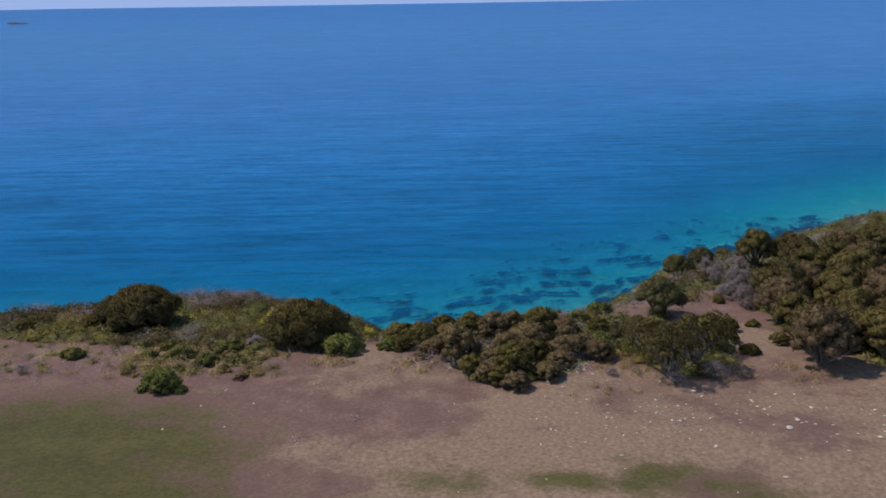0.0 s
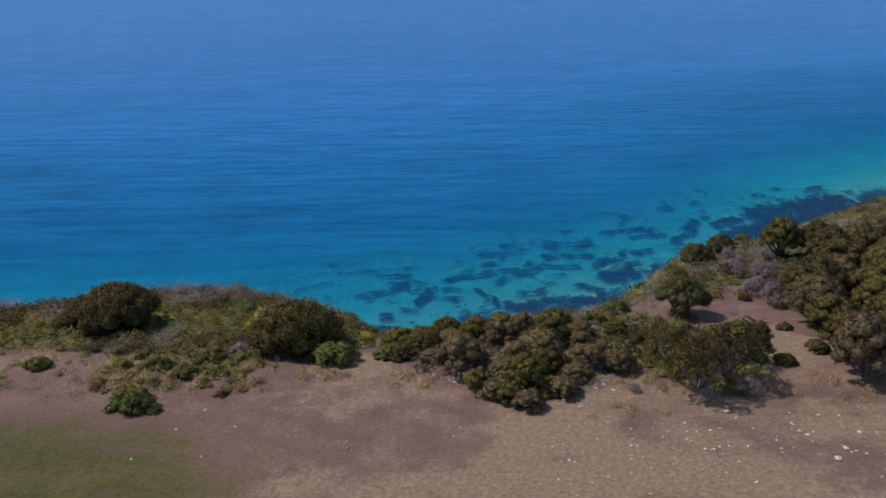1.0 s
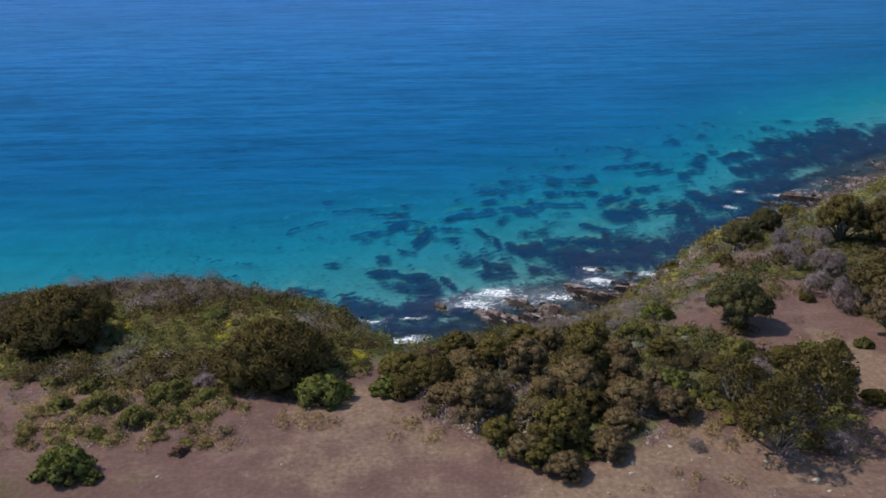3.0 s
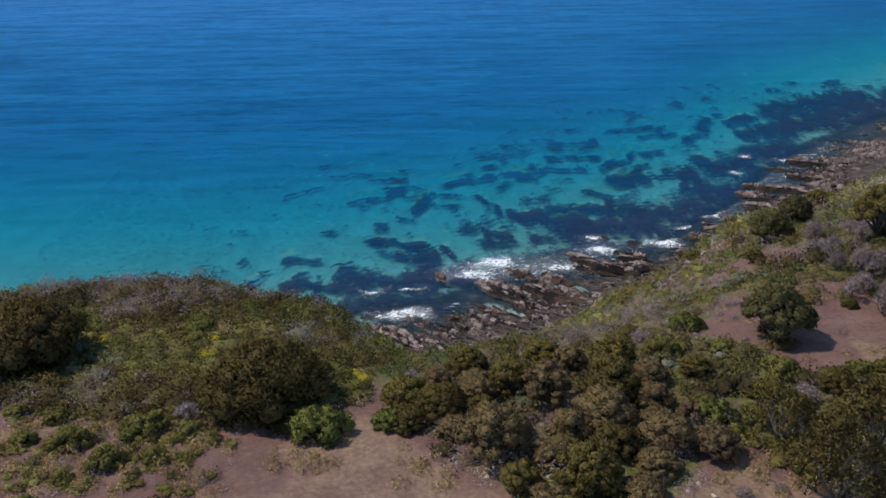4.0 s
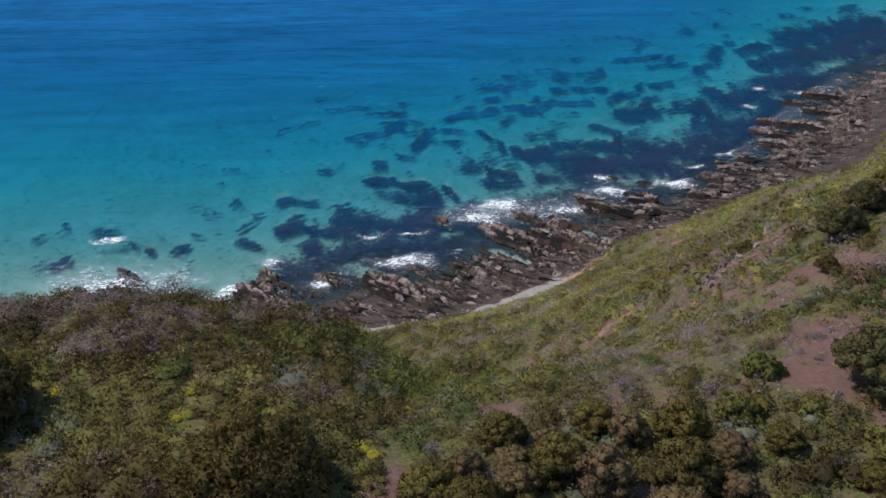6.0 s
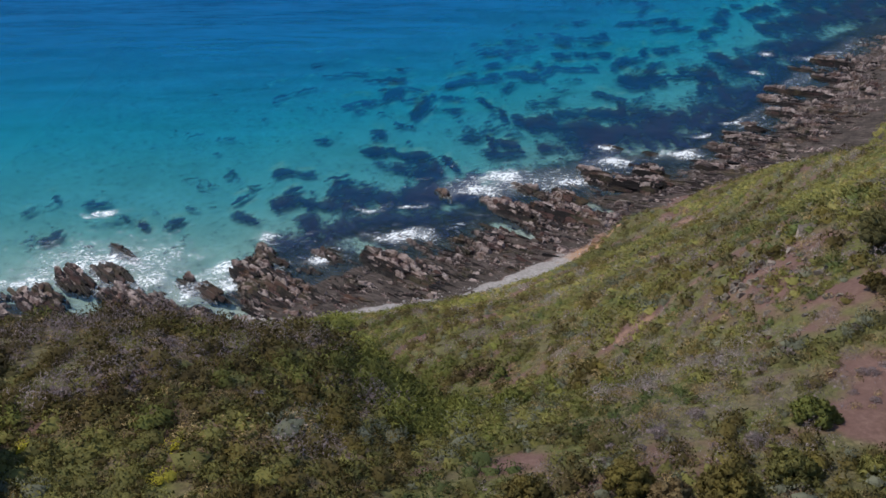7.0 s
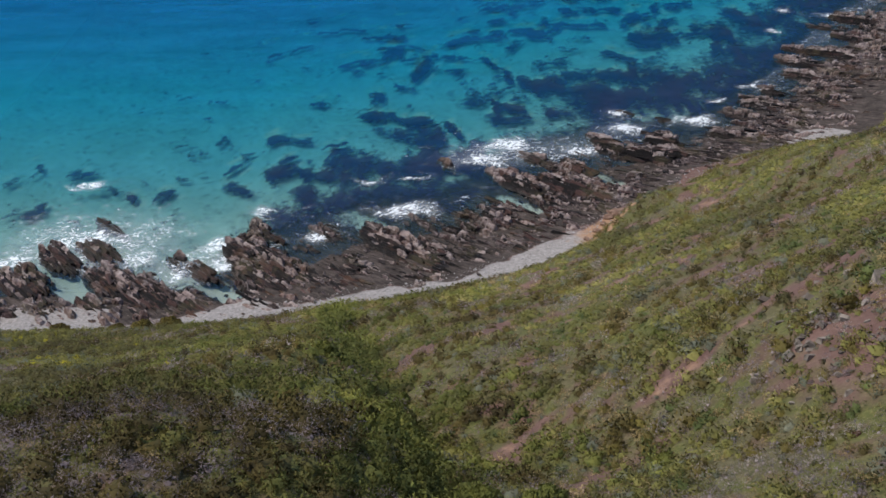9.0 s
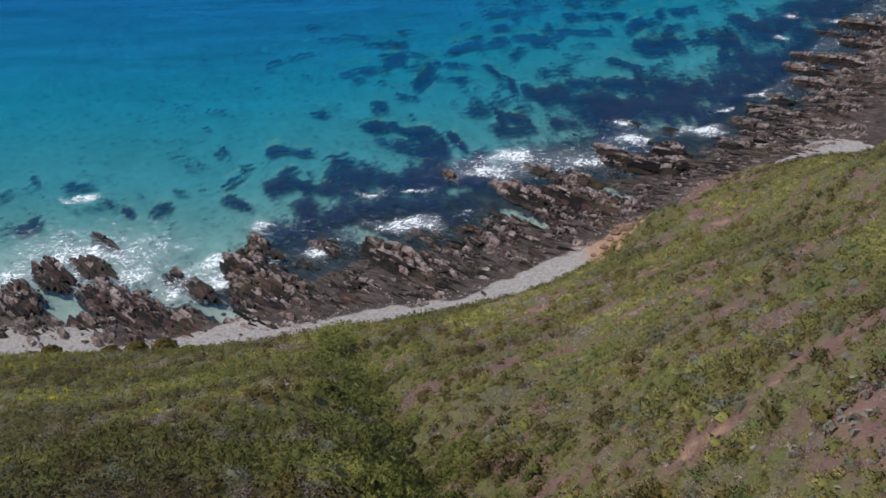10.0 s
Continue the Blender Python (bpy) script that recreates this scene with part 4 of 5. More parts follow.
# ribs of strata standing out of the platform between the outcrops
ribs = 0
for _ in range(1700):
    x = rng.uniform(-72, 100)
    at, wide = foot(np.array([x]))[0], reef(np.array([x]))[0]
    y = at + wide * rng.uniform(0.24, 0.98)
    px, py = np.array([x]), np.array([y])
    if pools(px, py)[0] > 0.2 or cloud(px / 6, py / 6, 63)[0] < 0.47 or (x < -35 and outcrops(px, py)[0][0] < -0.25):
        continue
    z = max(float(platform(px, py)[0][0]), float(height(px, py)[0])) + rng.uniform(-0.15, 0.08)
    angle = radians(-43.8 if x < 28 else -25.5) + rng.normal(0, 0.13)
    if -36 < x < 20 and ribs < 290:
        ribs += 1
        rib = part("slab", SLAB_MESHES[int(rng.integers(9))], shore)
        rib.matrix_basis = Matrix.Translation((x, y, z)) @ pose(0, 0, 0, 0, 0, math.degrees(angle)) @ pose(0, 0, 0, rng.uniform(-32, -20)) @ Matrix.Diagonal((rng.uniform(0.8, 3.4), rng.uniform(0.14, 0.36), rng.uniform(0.35, 0.75), 1))
        continue
    v, t, g = BEDS_OF_ROCK[int(rng.integers(9))]
    v = v * (rng.uniform(0.8, 3.4), rng.uniform(0.09, 0.26), rng.uniform(0.30, 0.65))
    v[:, 1] += 0.5 * v[:, 2]
    pieces.append((turned(v, angle, 1.0, (x, y, z)), t, v * (1.5, 2.0, 2.0) + rng.uniform(0, 60)))
    tones.append(np.full(len(v), rng.uniform(0.0, 0.5)))
v, t, g = joined(pieces)
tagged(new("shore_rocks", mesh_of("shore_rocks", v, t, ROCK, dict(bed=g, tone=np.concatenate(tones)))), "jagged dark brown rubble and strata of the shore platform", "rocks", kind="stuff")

# cobbles along the head of the beach
COBBLE, nt, b = shader("grey beach cobble", 0.9, 0.2)
nt.links.new(ramp(nt, speckle(nt, place_of(nt), 1.6, 5, 0.7), [(0.3, (0.14, 0.125, 0.12)), (0.5, (0.30, 0.28, 0.265)), (0.7, (0.50, 0.47, 0.45))]), b.inputs["Base Color"])
pieces = []
pebble = boulder(rng, 1, 5, (1, 0.8, 0.55))[:2]
for _ in range(2600):
    x = rng.uniform(-72, 70)
    y = float(foot(np.array([x]))[0] + reef(np.array([x]))[0] * rng.uniform(0.01, 0.26))
    pieces.append((turned(pebble[0], rng.uniform(0, 6), 0.09 * math.exp(rng.normal(0, 0.5)), (x, y, ground(x, y) + 0.02)), pebble[1]))
tagged(new("beach_cobbles", mesh_of("beach_cobbles", *joined(pieces), COBBLE)), "pale grey cobbles strewn over the narrow shingle beach", "cobbles", kind="stuff")

# weathered stones on the slope below the lone tree
SLABS, nt, b = shader("dark weathered stone", 0.9, 0.2)
info = nt.nodes.new("ShaderNodeObjectInfo")
tone = maths(nt, "ADD", maths(nt, "MULTIPLY", info.outputs["Random"], 0.4), maths(nt, "MULTIPLY", speckle(nt, place_of(nt), 3.0, 5), 0.7))
nt.links.new(ramp(nt, tone, [(0.25, (0.085, 0.070, 0.058)), (0.6, (0.19, 0.158, 0.130)), (0.95, (0.40, 0.34, 0.28))]), b.inputs["Base Color"])
bumped(nt, b, speckle(nt, place_of(nt), 5.0, 4), 0.5, 0.08)
STONES = [mesh_of("stone", *slab(rng, st)[:2], SLABS) for st in ((2.0, 1.3, 0.7), (1.8, 1.2, 1.3), (2.4, 0.9, 1.0), (1.6, 1.4, 1.1))]
count = 0
while count < 165:
    crag = count < 34
    y = 79.8 + rng.normal(0, 1.0) if crag else 79 + rng.normal(0, 4.4)
    x = 14.7 + 0.9 * (y - 79.8) + rng.normal(0, 0.6) if crag else 15.2 + 0.2 * (y - 78) + rng.normal(0, 1.9)
    size = rng.uniform(0.13, 0.27) if crag else 0.135 * math.exp(rng.normal(0, 0.5))
    ob = tagged(new("stone", STONES[count % 4]), "angular grey stone on the bare eroded slope", "stone", "stones on the slope")
    ob.matrix_basis = Matrix.Translation((x, y, ground(x, y) + (0.45 if crag else 0.1) * size)) @ pose(0, 0, 0, rng.uniform(-60, 10), rng.uniform(-40, 40), rng.uniform(-60, 30)) @ Matrix.Diagonal((size * 1.1, size * 0.75, size * 1.25, 1))
    count += 1
PALE, nt, b = shader("bleached limestone", 0.9, 0.2)
nt.links.new(ramp(nt, speckle(nt, place_of(nt), 6.0, 4), [(0.3, (0.36, 0.30, 0.23)), (0.7, (0.58, 0.52, 0.42))]), b.inputs["Base Color"])
WHITES = [mesh_of("stone", *boulder(rng, 1, 6, st)[:2], PALE) for st in ((1, 0.7, 0.4), (0.9, 0.8, 0.5))]
for k in range(210):
    if k < 175:
        x, y = rng.uniform(4, 24), rng.normal(41.5, 2.6)
    else:
        x, y = rng.uniform(-16, 12), rng.uniform(34, 48)
    size = (0.050 if k < 175 else 0.032) * math.exp(rng.normal(0, 0.45))
    ob = tagged(new("stone", WHITES[k % 2]), "small bleached white stone lying on bare earth", "stone", "white stones on the paddock")
    ob.matrix_basis = Matrix.Translation((x, y, ground(x, y) + 0.02)) @ pose(0, 0, 0, 0, 0, rng.uniform(0, 360)) @ Matrix.Diagonal((size * 1.3, size * 1.1, size, 1))


# ---- trees and large bushes ----
rng = np.random.default_rng(31)


def bush_parts(seed, wide, tall, lobes, leaf, clear=0.0, density=1.0, twiggy=False):
    """Crown, trunk and limbs of a wind-shaped bush: overlapping leafy clumps on a low dome."""
    r = np.random.default_rng(seed)
    crown, limbs = [], []
    lobes = int(lobes * 1.3)
    for k in range(lobes):
        q = math.sqrt((k + 0.5) / lobes)
        a = 2.4 * k + r.uniform(-0.4, 0.4)
        ex, ey = 0.5 * wide * q * 0.84 * math.cos(a), 0.5 * wide * q * 0.84 * math.sin(a)
        rad = wide * r.uniform(0.085, 0.15) * (1.15 - 0.3 * q)
        lift = math.sqrt(max(0.03, 1 - (0.93 * q) ** 2)) * r.uniform(0.72, 1.05)
        ez = max(rad * 0.55, clear * tall * 0.6) + (tall - clear * tall - rad) * lift + clear * tall * 0.4 * lift
        mid = np.array((ex, ey, ez))
        if density > 0.5:
            core, ct = BALL[2]
            bulge = 1 + 0.13 * np.sin(5 * core[:, 0] + 2 * k) * np.cos(6 * core[:, 1] + k) + r.normal(0, 0.03, len(core))
            crown.append((core * bulge[:, None] * rad * (0.82, 0.82, 0.68) * (0.45 if twiggy else 1) + mid, ct, core + 0.5 * np.array((ex / wide * 2, ey / wide * 2, 0.5))))
        n = int(density * 17.5 * (rad / leaf) ** 2)
        dirs = r.normal(0, 1, (n, 3))
        dirs[:, 2] = np.abs(dirs[:, 2]) - 0.9 * (r.uniform(0, 1, n) < 0.3)
        dirs /= np.linalg.norm(dirs, axis=1)[:, None]
        lump = 1 + 0.18 * np.sin(4 * dirs[:, 0] + k) * np.cos(5 * dirs[:, 1] + 2 * k)
        shell = (rad * lump * r.uniform(0.80, 1.12, n))[:, None]
        whole = dirs + 0.5 * np.array((ex / wide * 2, ey / wide * 2, 0.5))
        if twiggy:
            whole = r.normal(0, 1, (n, 3)) + (0, 0, 0.8)
        crown.append(leaves(r, dirs * shell * (1, 1, 0.85) + mid, dirs if not twiggy else np.stack([dirs[:, 0], dirs[:, 1], 0.25 * dirs[:, 2]], 1), leaf * (1.6 if twiggy else 1.3), 0.6 if not twiggy else 0.10, sprig=not twiggy)[:2] + (np.repeat((whole / np.linalg.norm(whole, axis=1)[:, None] + r.normal(0, 0.13, (n, 3))), 3, 0),))
        base = np.array((r.normal(0, 0.05), r.normal(0, 0.05), 0.04 * tall))
        if k % 2 == 0:
            bend = (base + mid) / 2 + r.normal(0, 0.08 * wide, 3) * (1, 1, 0.4)
            limbs.append(tube([base, base * 0.6 + bend * 0.4, bend, mid], [0.024 * tall, 0.02 * tall, 0.015 * tall, 0.007 * tall], 5))
            for _ in range(2):
                twig = mid + r.normal(0, rad * 0.55, 3) * (1, 1, 0.6)
                limbs.append(tube([bend, (bend + twig) / 2 + r.normal(0, 0.04 * wide, 3), twig], [0.010 * tall, 0.007 * tall, 0.003 * tall], 4))
    cut = max(1, len(limbs) // 4)
    trunk = tube([(0, 0, -0.4), (0.03, 0.02, 0.05 * tall), (0.05, -0.04, 0.25 * tall + 0.25 * clear * tall)], [0.06 * tall, 0.05 * tall, 0.03 * tall], 7)
    return joined(crown), trunk, [joined(limbs[i:i + cut]) for i in range(0, len(limbs), cut)]


def bush(name, seed, wide, tall, lobes, leaf, mat, label, category, group, clear=0.0, density=1.0, twiggy=False):
    crown, trunk, limbs = bush_parts(seed, wide, tall, lobes, leaf, clear, density, twiggy)
    root = tagged(new(name), label, category, group)
    # tint rises with height: shade of the lower crown put into the leaf colour
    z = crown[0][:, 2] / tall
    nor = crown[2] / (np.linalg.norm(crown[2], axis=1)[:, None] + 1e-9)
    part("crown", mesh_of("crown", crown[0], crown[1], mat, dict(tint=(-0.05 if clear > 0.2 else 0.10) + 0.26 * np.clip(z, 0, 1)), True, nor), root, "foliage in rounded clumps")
    stem = part("trunk", mesh_of("trunk", *trunk, BARK, None, True), root, "short grey trunk")
    for v, t in limbs:
        part("limb", mesh_of("limb", v, t, BARK, None, True), stem)
    return root


KINDS = {
    "brown": [("coastal_shrub", 11, 3.6, 2.6, 30, 0.106, LEAF_BROWN), ("coastal_shrub", 12, 3.2, 2.4, 26, 0.106, LEAF_BROWN), ("coastal_shrub", 13, 4.0, 2.7, 34, 0.110, LEAF_BROWN), ("coastal_shrub", 14, 3.5, 2.5, 28, 0.106, LEAF_DARK)],
    "dark": [("coastal_shrub", 21, 4.2, 2.6, 34, 0.110, LEAF_DARK), ("coastal_shrub", 22, 3.4, 2.3, 28, 0.116, LEAF_DARK)],
    "green": [("green_shrub", 31, 2.1, 1.15, 20, 0.090, LEAF_FRESH), ("green_shrub", 32, 1.8, 1.0, 18, 0.090, LEAF_FRESH)],
    "heath": [("heath_shrub", 41, 2.0, 1.05, 20, 0.090, LEAF_GREEN), ("heath_shrub", 42, 2.4, 1.2, 22, 0.090, LEAF_GREEN)],
    "grey": [("dead_shrub", 51, 2.6, 1.9, 20, 0.108, LEAF_GREY), ("dead_shrub", 52, 2.0, 1.3, 18, 0.099, LEAF_GREY)],
    "tree": [("coastal_tree", 61, 4.4, 4.3, 36, 0.115, LEAF_DARK), ("coastal_tree", 62, 4.8, 4.7, 40, 0.115, LEAF_BROWN), ("coastal_tree", 63, 4.2, 4.0, 34, 0.115, LEAF_DARK)],
    "dome": [("domed_bush", 65, 5.4, 2.7, 56, 0.105, LEAF_DARK), ("domed_bush", 66, 5.6, 2.8, 58, 0.105, LEAF_DARK)],
    "lone": [("lone_tree", 71, 3.9, 3.0, 34, 0.094, LEAF_OLIVE)],
    "open": [("open_tree", 91, 3.4, 3.0, 15, 0.105, LEAF_DARK), ("open_tree", 92, 3.6, 3.2, 18, 0.105, LEAF_DARK)],
    "rust": [("rusty_shrub", 81, 1.2, 0.7, 12, 0.080, LEAF_RUST)],
}
TELLS = {
    "brown": ("dark brown-olive tea-tree bush at the paddock's edge", "shrub", "tea-tree bushes"),
    "dark": ("dark olive rounded bush on the cliff top", "shrub", "dark cliff-top bushes"),
    "green": ("low fresh green shrub on bare earth", "shrub", "fresh green shrubs"),
    "heath": ("yellow-green low heath shrub among dry grass", "shrub", "heath shrubs"),
    "grey": ("leafless grey shrub with fine dead twigs", "dead shrub", "dead grey shrubs"),
    "tree": ("dense dark coastal tree of the cliff-top stand", "tree", "cliff-top stand of trees"),
    "dome": ("large domed olive-brown bush shading bare earth", "bush", "large domed bushes"),
    "lone": ("rounded olive tree standing over bare pink earth", "tree", "lone cliff trees"),
    "open": ("open crowned coastal tree with bare grey lower branches", "tree", "open crowned trees"),
    "rust": ("small rusty red shrub beside green heath", "shrub", "rusty shrubs"),
}
made = {}


def plant(kind, x, y, size=1.0, tall=1.0, sink=0.12):
    sink = 0.34 * size if kind in ("green", "heath", "rust") else sink
    k = int(rng.integers(len(KINDS[kind])))
    name, seed, w, h, lobes, leaf, mat = KINDS[kind][k]
    m = Matrix.Translation((x, y, ground(x, y) - sink)) @ pose(0, 0, 0, 0, 0, rng.uniform(0, 360)) @ Matrix.Diagonal((size, size, size * tall, 1))
    if (kind, k) in made:
        return copy_thing(made[kind, k], m)
    clear = {"tree": 0.22, "dome": 0.26, "lone": 0.28, "open": 0.34}.get(kind, 0.0)
    ob = bush(name, seed, w, h, lobes, leaf, mat, *TELLS[kind], clear, {"grey": 0.9, "brown": 0.8, "open": 0.42, "tree": 0.55, "dome": 0.85}.get(kind, 1.0), kind == "grey")
    ob.matrix_basis = m
    made[kind, k] = ob
    return ob


grown = []
for _ in range(4000):
    x, y = rng.uniform(-3.4, 8.8), rng.uniform(45.2, 57.5)
    if len(grown) < 34 and y > scrub_line(x) + 0.45 and y < 57.5 - 0.12 * (x - 3) ** 2 and all(math.hypot(x - gx, y - gy) > 1.55 for gx, gy in grown):
        grown.append((x, y))
        plant("brown" if len(grown) % 5 else "dark", x, y, rng.uniform(0.52, 0.86), rng.uniform(0.8, 1.05))
for x, y, size in [(-20.6, 56.6, 0.85), (-18.4, 57.6, 0.65), (-22.8, 57.8, 0.7), (-19.5, 61.5, 0.6), (-27.0, 56.5, 0.8), (-30.5, 58.0, 0.8), (-13.5, 129.0, 0.7), (-53.4, 141.4, 1.4), (-56.0, 140.8, 1.1), (-46.4, 142.6, 1.3), (-43.0, 142.8, 1.3), (-39.2, 143.0, 1.5), (-36.2, 142.2, 1.2), (32.3, 172.6, 1.1), (-4.0, 96.0, 0.5), (9.6, 55.6, 0.6), (12.0, 53.4, 0.75), (19.9, 52.2, 0.55), (16.4, 53.6, 0.45)]:
    plant("dark", x, y, size, 0.8)
plant("dome", -8.3, 53.0, 0.95, 1.05)
plant("brown", 3.6, 44.9, 0.6, 0.8)
plant("brown", 2.2, 46.0, 0.7, 0.9)
plant("brown", 5.4, 45.9, 0.6, 0.9)
plant("dark", 11.8, 48.2, 0.75, 0.95)
for x, y, size in [(16.8, 52.6, 0.7), (17.7, 55.2, 0.55), (15.0, 54.2, 0.8), (17.4, 50.2, 0.55), (13.6, 50.6, 0.75), (14.6, 51.8, 0.65)]:
    plant("dark", x, y, size, 0.95)
plant("dome", -19.8, 57.8, 1.05, 0.98)
plant("brown", -8.2, 51.6, 0.55, 0.9)
for x, y, size in [(-14.9, 45.3, 1.1), (-5.9, 50.6, 1.1), (-3.2, 51.2, 0.75), (-13.8, 44.9, 0.5), (-19.0, 54.2, 0.9), (-5.2, 51.8, 0.9), (9.2, 51.6, 0.9), (7.2, 57.0, 1.1), (10.6, 60.8, 0.8)]:
    plant("green", x, y, size)
for x, y, size in [(-13.4, 48.8, 0.8), (-11.6, 49.0, 0.7), (-12.6, 50.8, 0.85), (-15.2, 50.2, 0.9), (-17.0, 50.4, 0.75), (-14.6, 47.8, 0.6), (-16.4, 52.2, 0.8), (-18.2, 52.6, 0.7), (-10.8, 50.6, 0.7), (-11.8, 52.4, 0.7), (-9.9, 50.2, 0.5), (9.8, 50.0, 0.9), (11.0, 51.4, 0.9), (14.6, 51.6, 1.0), (13.2, 55.4, 1.0), (11.4, 57.6, 0.9), (-21.4, 50.4, 0.8), (8.6, 57.6, 1.0), (16.2, 50.8, 0.8), (16.7, 55.4, 0.8), (19.6, 56.4, 0.7), (15.6, 52.4, 0.8)]:
    plant("heath", x, y, size)
plant("open", 11.9, 46.2, 1.0)
plant("open", 13.6, 47.8, 1.05)
plant("open", 11.2, 49.6, 0.8)
plant("open", 15.2, 50.4, 0.85)
plant("grey", 12.0, 45.5, 0.62)
plant("grey", 14.2, 46.3, 0.6)
plant("grey", 10.2, 46.8, 0.5)
plant("lone", 14.4, 59.4, 0.9, 0.98)
plant("lone", 19.8, 76.0, 0.85)
plant("lone", 22.5, 79.0, 0.7)
for x, y, size in [(20.6, 64.5, 1.1), (22.4, 67.5, 1.2), (20.8, 70.5, 1.1), (23.4, 72.5, 1.0), (13.6, 47.6, 0.8), (-11.2, 51.8, 0.8), (-24.6, 44.4, 0.8), (-23.2, 47.8, 0.6), (-16.6, 62.4, 0.5), (-10.0, 61.0, 0.5), (8.0, 59.5, 0.5), (5.0, 60.5, 0.5), (13.4, 53.0, 0.8), (0.5, 56.0, 0.5), (3.0, 56.8, 0.55), (6.0, 55.0, 0.5), (2.0, 51.2, 0.6), (7.4, 48.9, 0.55), (5.4, 45.8, 0.45), (-2.6, 56.0, 0.5), (8.8, 46.4, 0.5)]:
    plant("grey", x, y, size)
for x, y in [(-11.0, 46.6), (-9.6, 49.8), (12.6, 64.0), (24.0, 92.0), (12.6, 70.2)]:
    plant("rust", x, y, rng.uniform(0.45, 0.75))
# thicker growth down the gully, dead clumps on the headland, the grey thicket by the track
for k in range(26):
    y = rng.uniform(68, 104)
    plant("green" if k % 3 else "heath", float(gully_line(y)) - 1.5 + rng.normal(0, 2.0), y, rng.uniform(0.6, 1.05))
for k in range(18):
    plant("grey", rng.uniform(-27, -3), rng.uniform(57, 84), rng.uniform(0.35, 0.65), 0.65)
for k in range(30):
    plant("grey", rng.uniform(2, 15), rng.uniform(56, 76), rng.uniform(0.3, 0.6), 0.7)
for k in range(18):
    plant("grey", rng.uniform(19.6, 24), rng.uniform(60, 73), rng.uniform(0.7, 1.0), 1.6)
for x, y, size in [(19.4, 63.0, 0.4), (17.2, 71.0, 0.5), (21.0, 79.0, 0.55), (16.6, 80.5, 0.4), (26.0, 84.0, 0.7), (24.0, 81.0, 0.6), (29.0, 88.0, 0.8), (27.0, 92.0, 0.5)]:
    plant("dark", x, y, size)
# the stand beyond the track
for row, y in enumerate(np.arange(48.6, 73, 3.0)):
    for x in np.arange(21.2 + 0.13 * (y - 48) - (0.7 if row % 2 else 0), 34 + 0.45 * (y - 48), 3.4):
        px, py = x + rng.uniform(-0.6, 0.6), y + rng.uniform(-0.7, 0.7)
        if py > 62 and px < 24.5:
            continue
        if inland(np.array([px]), np.array([py]))[0] > 84:
            plant("tree", px, py, rng.uniform(0.75, 1.1), rng.uniform(0.78, 1.05) * (1 + 0.010 * (py - 48)))


# ---- low scrub covering the slope ----
rng = np.random.default_rng(47)


def dome(r, tall, n, leaf, twiggy=False, sprig=False):
    """A small rounded plant one metre across: leaf sprays on a lumpy dome, with a smaller core."""
    spin = r.uniform(0, 6, 3)

    def lumps(u):
        a = np.arctan2(u[:, 1], u[:, 0])
        return 1 + 0.17 * np.sin(3 * a + spin[0]) + 0.12 * np.sin(5 * a + spin[1]) + 0.14 * np.sin(7 * u[:, 2] + 2 * a + spin[2])

    core, ct = BALL[1]
    ct = ct[(core[:, 2] > -0.3)[ct].all(1)]
    wide = 0.10 if twiggy else 0.33
    out = [(core * (wide, wide, tall * wide * 2) * lumps(core)[:, None], ct, core + (0, 0, 0.5))]
    dirs = r.normal(0, 1, (n, 3))
    dirs[:, 2] = np.abs(dirs[:, 2]) * 1.15
    dirs /= np.linalg.norm(dirs, axis=1)[:, None]
    where = dirs * (0.5, 0.5, tall) * (lumps(dirs) * r.uniform(0.76, 1.08, n))[:, None]
    face = dirs if not twiggy else np.stack([dirs[:, 0], dirs[:, 1], 0.2 * dirs[:, 2]], 1)
    v, t, _ = leaves(r, where, face, leaf * (1.15 if sprig else 1), 0.6 if sprig else 0.3 if twiggy else 0.7, 0.5, sprig=sprig)
    lit = dirs + (0, 0, 0.5) + r.normal(0, 0.8 if twiggy else 0.28, (n, 3))
    out.append((v, t, np.repeat(lit / np.linalg.norm(lit, axis=1)[:, None], 3, 0)))
    return joined(out)


FORMS = {}
for near, more, small in ((2, 3.2, 0.42), (1, 1.6, 0.60), (0, 0.62, 0.92)):
    FORMS["green", near] = [dome(rng, 0.42, int(84 * more), 0.155 * small, sprig=near > 0) for _ in range(6)]
    FORMS["olive", near] = [dome(rng, 0.52, int(92 * more), 0.155 * small, sprig=near > 0) for _ in range(6)]
    FORMS["bottle", near] = [dome(rng, 0.55, int(92 * more), 0.15 * small, sprig=near > 0) for _ in range(4)]
    FORMS["sage", near] = [dome(rng, 0.48, int(92 * more), 0.14 * small, sprig=near > 0) for _ in range(4)]
    FORMS["fresh", near] = [dome(rng, 0.60, int(92 * more), 0.155 * small, sprig=near > 0) for _ in range(4)]
    FORMS["grey", near] = [dome(rng, 0.55, int(90 * more), 0.15 * small, True) for _ in range(5)]
    FORMS["straw", near] = [dome(rng, 0.50, int(58 * more), 0.29 * small, True) for _ in range(5)]
    FORMS["yellow", near] = [dome(rng, 0.50, int(110 * more), 0.12 * small) for _ in range(2)]
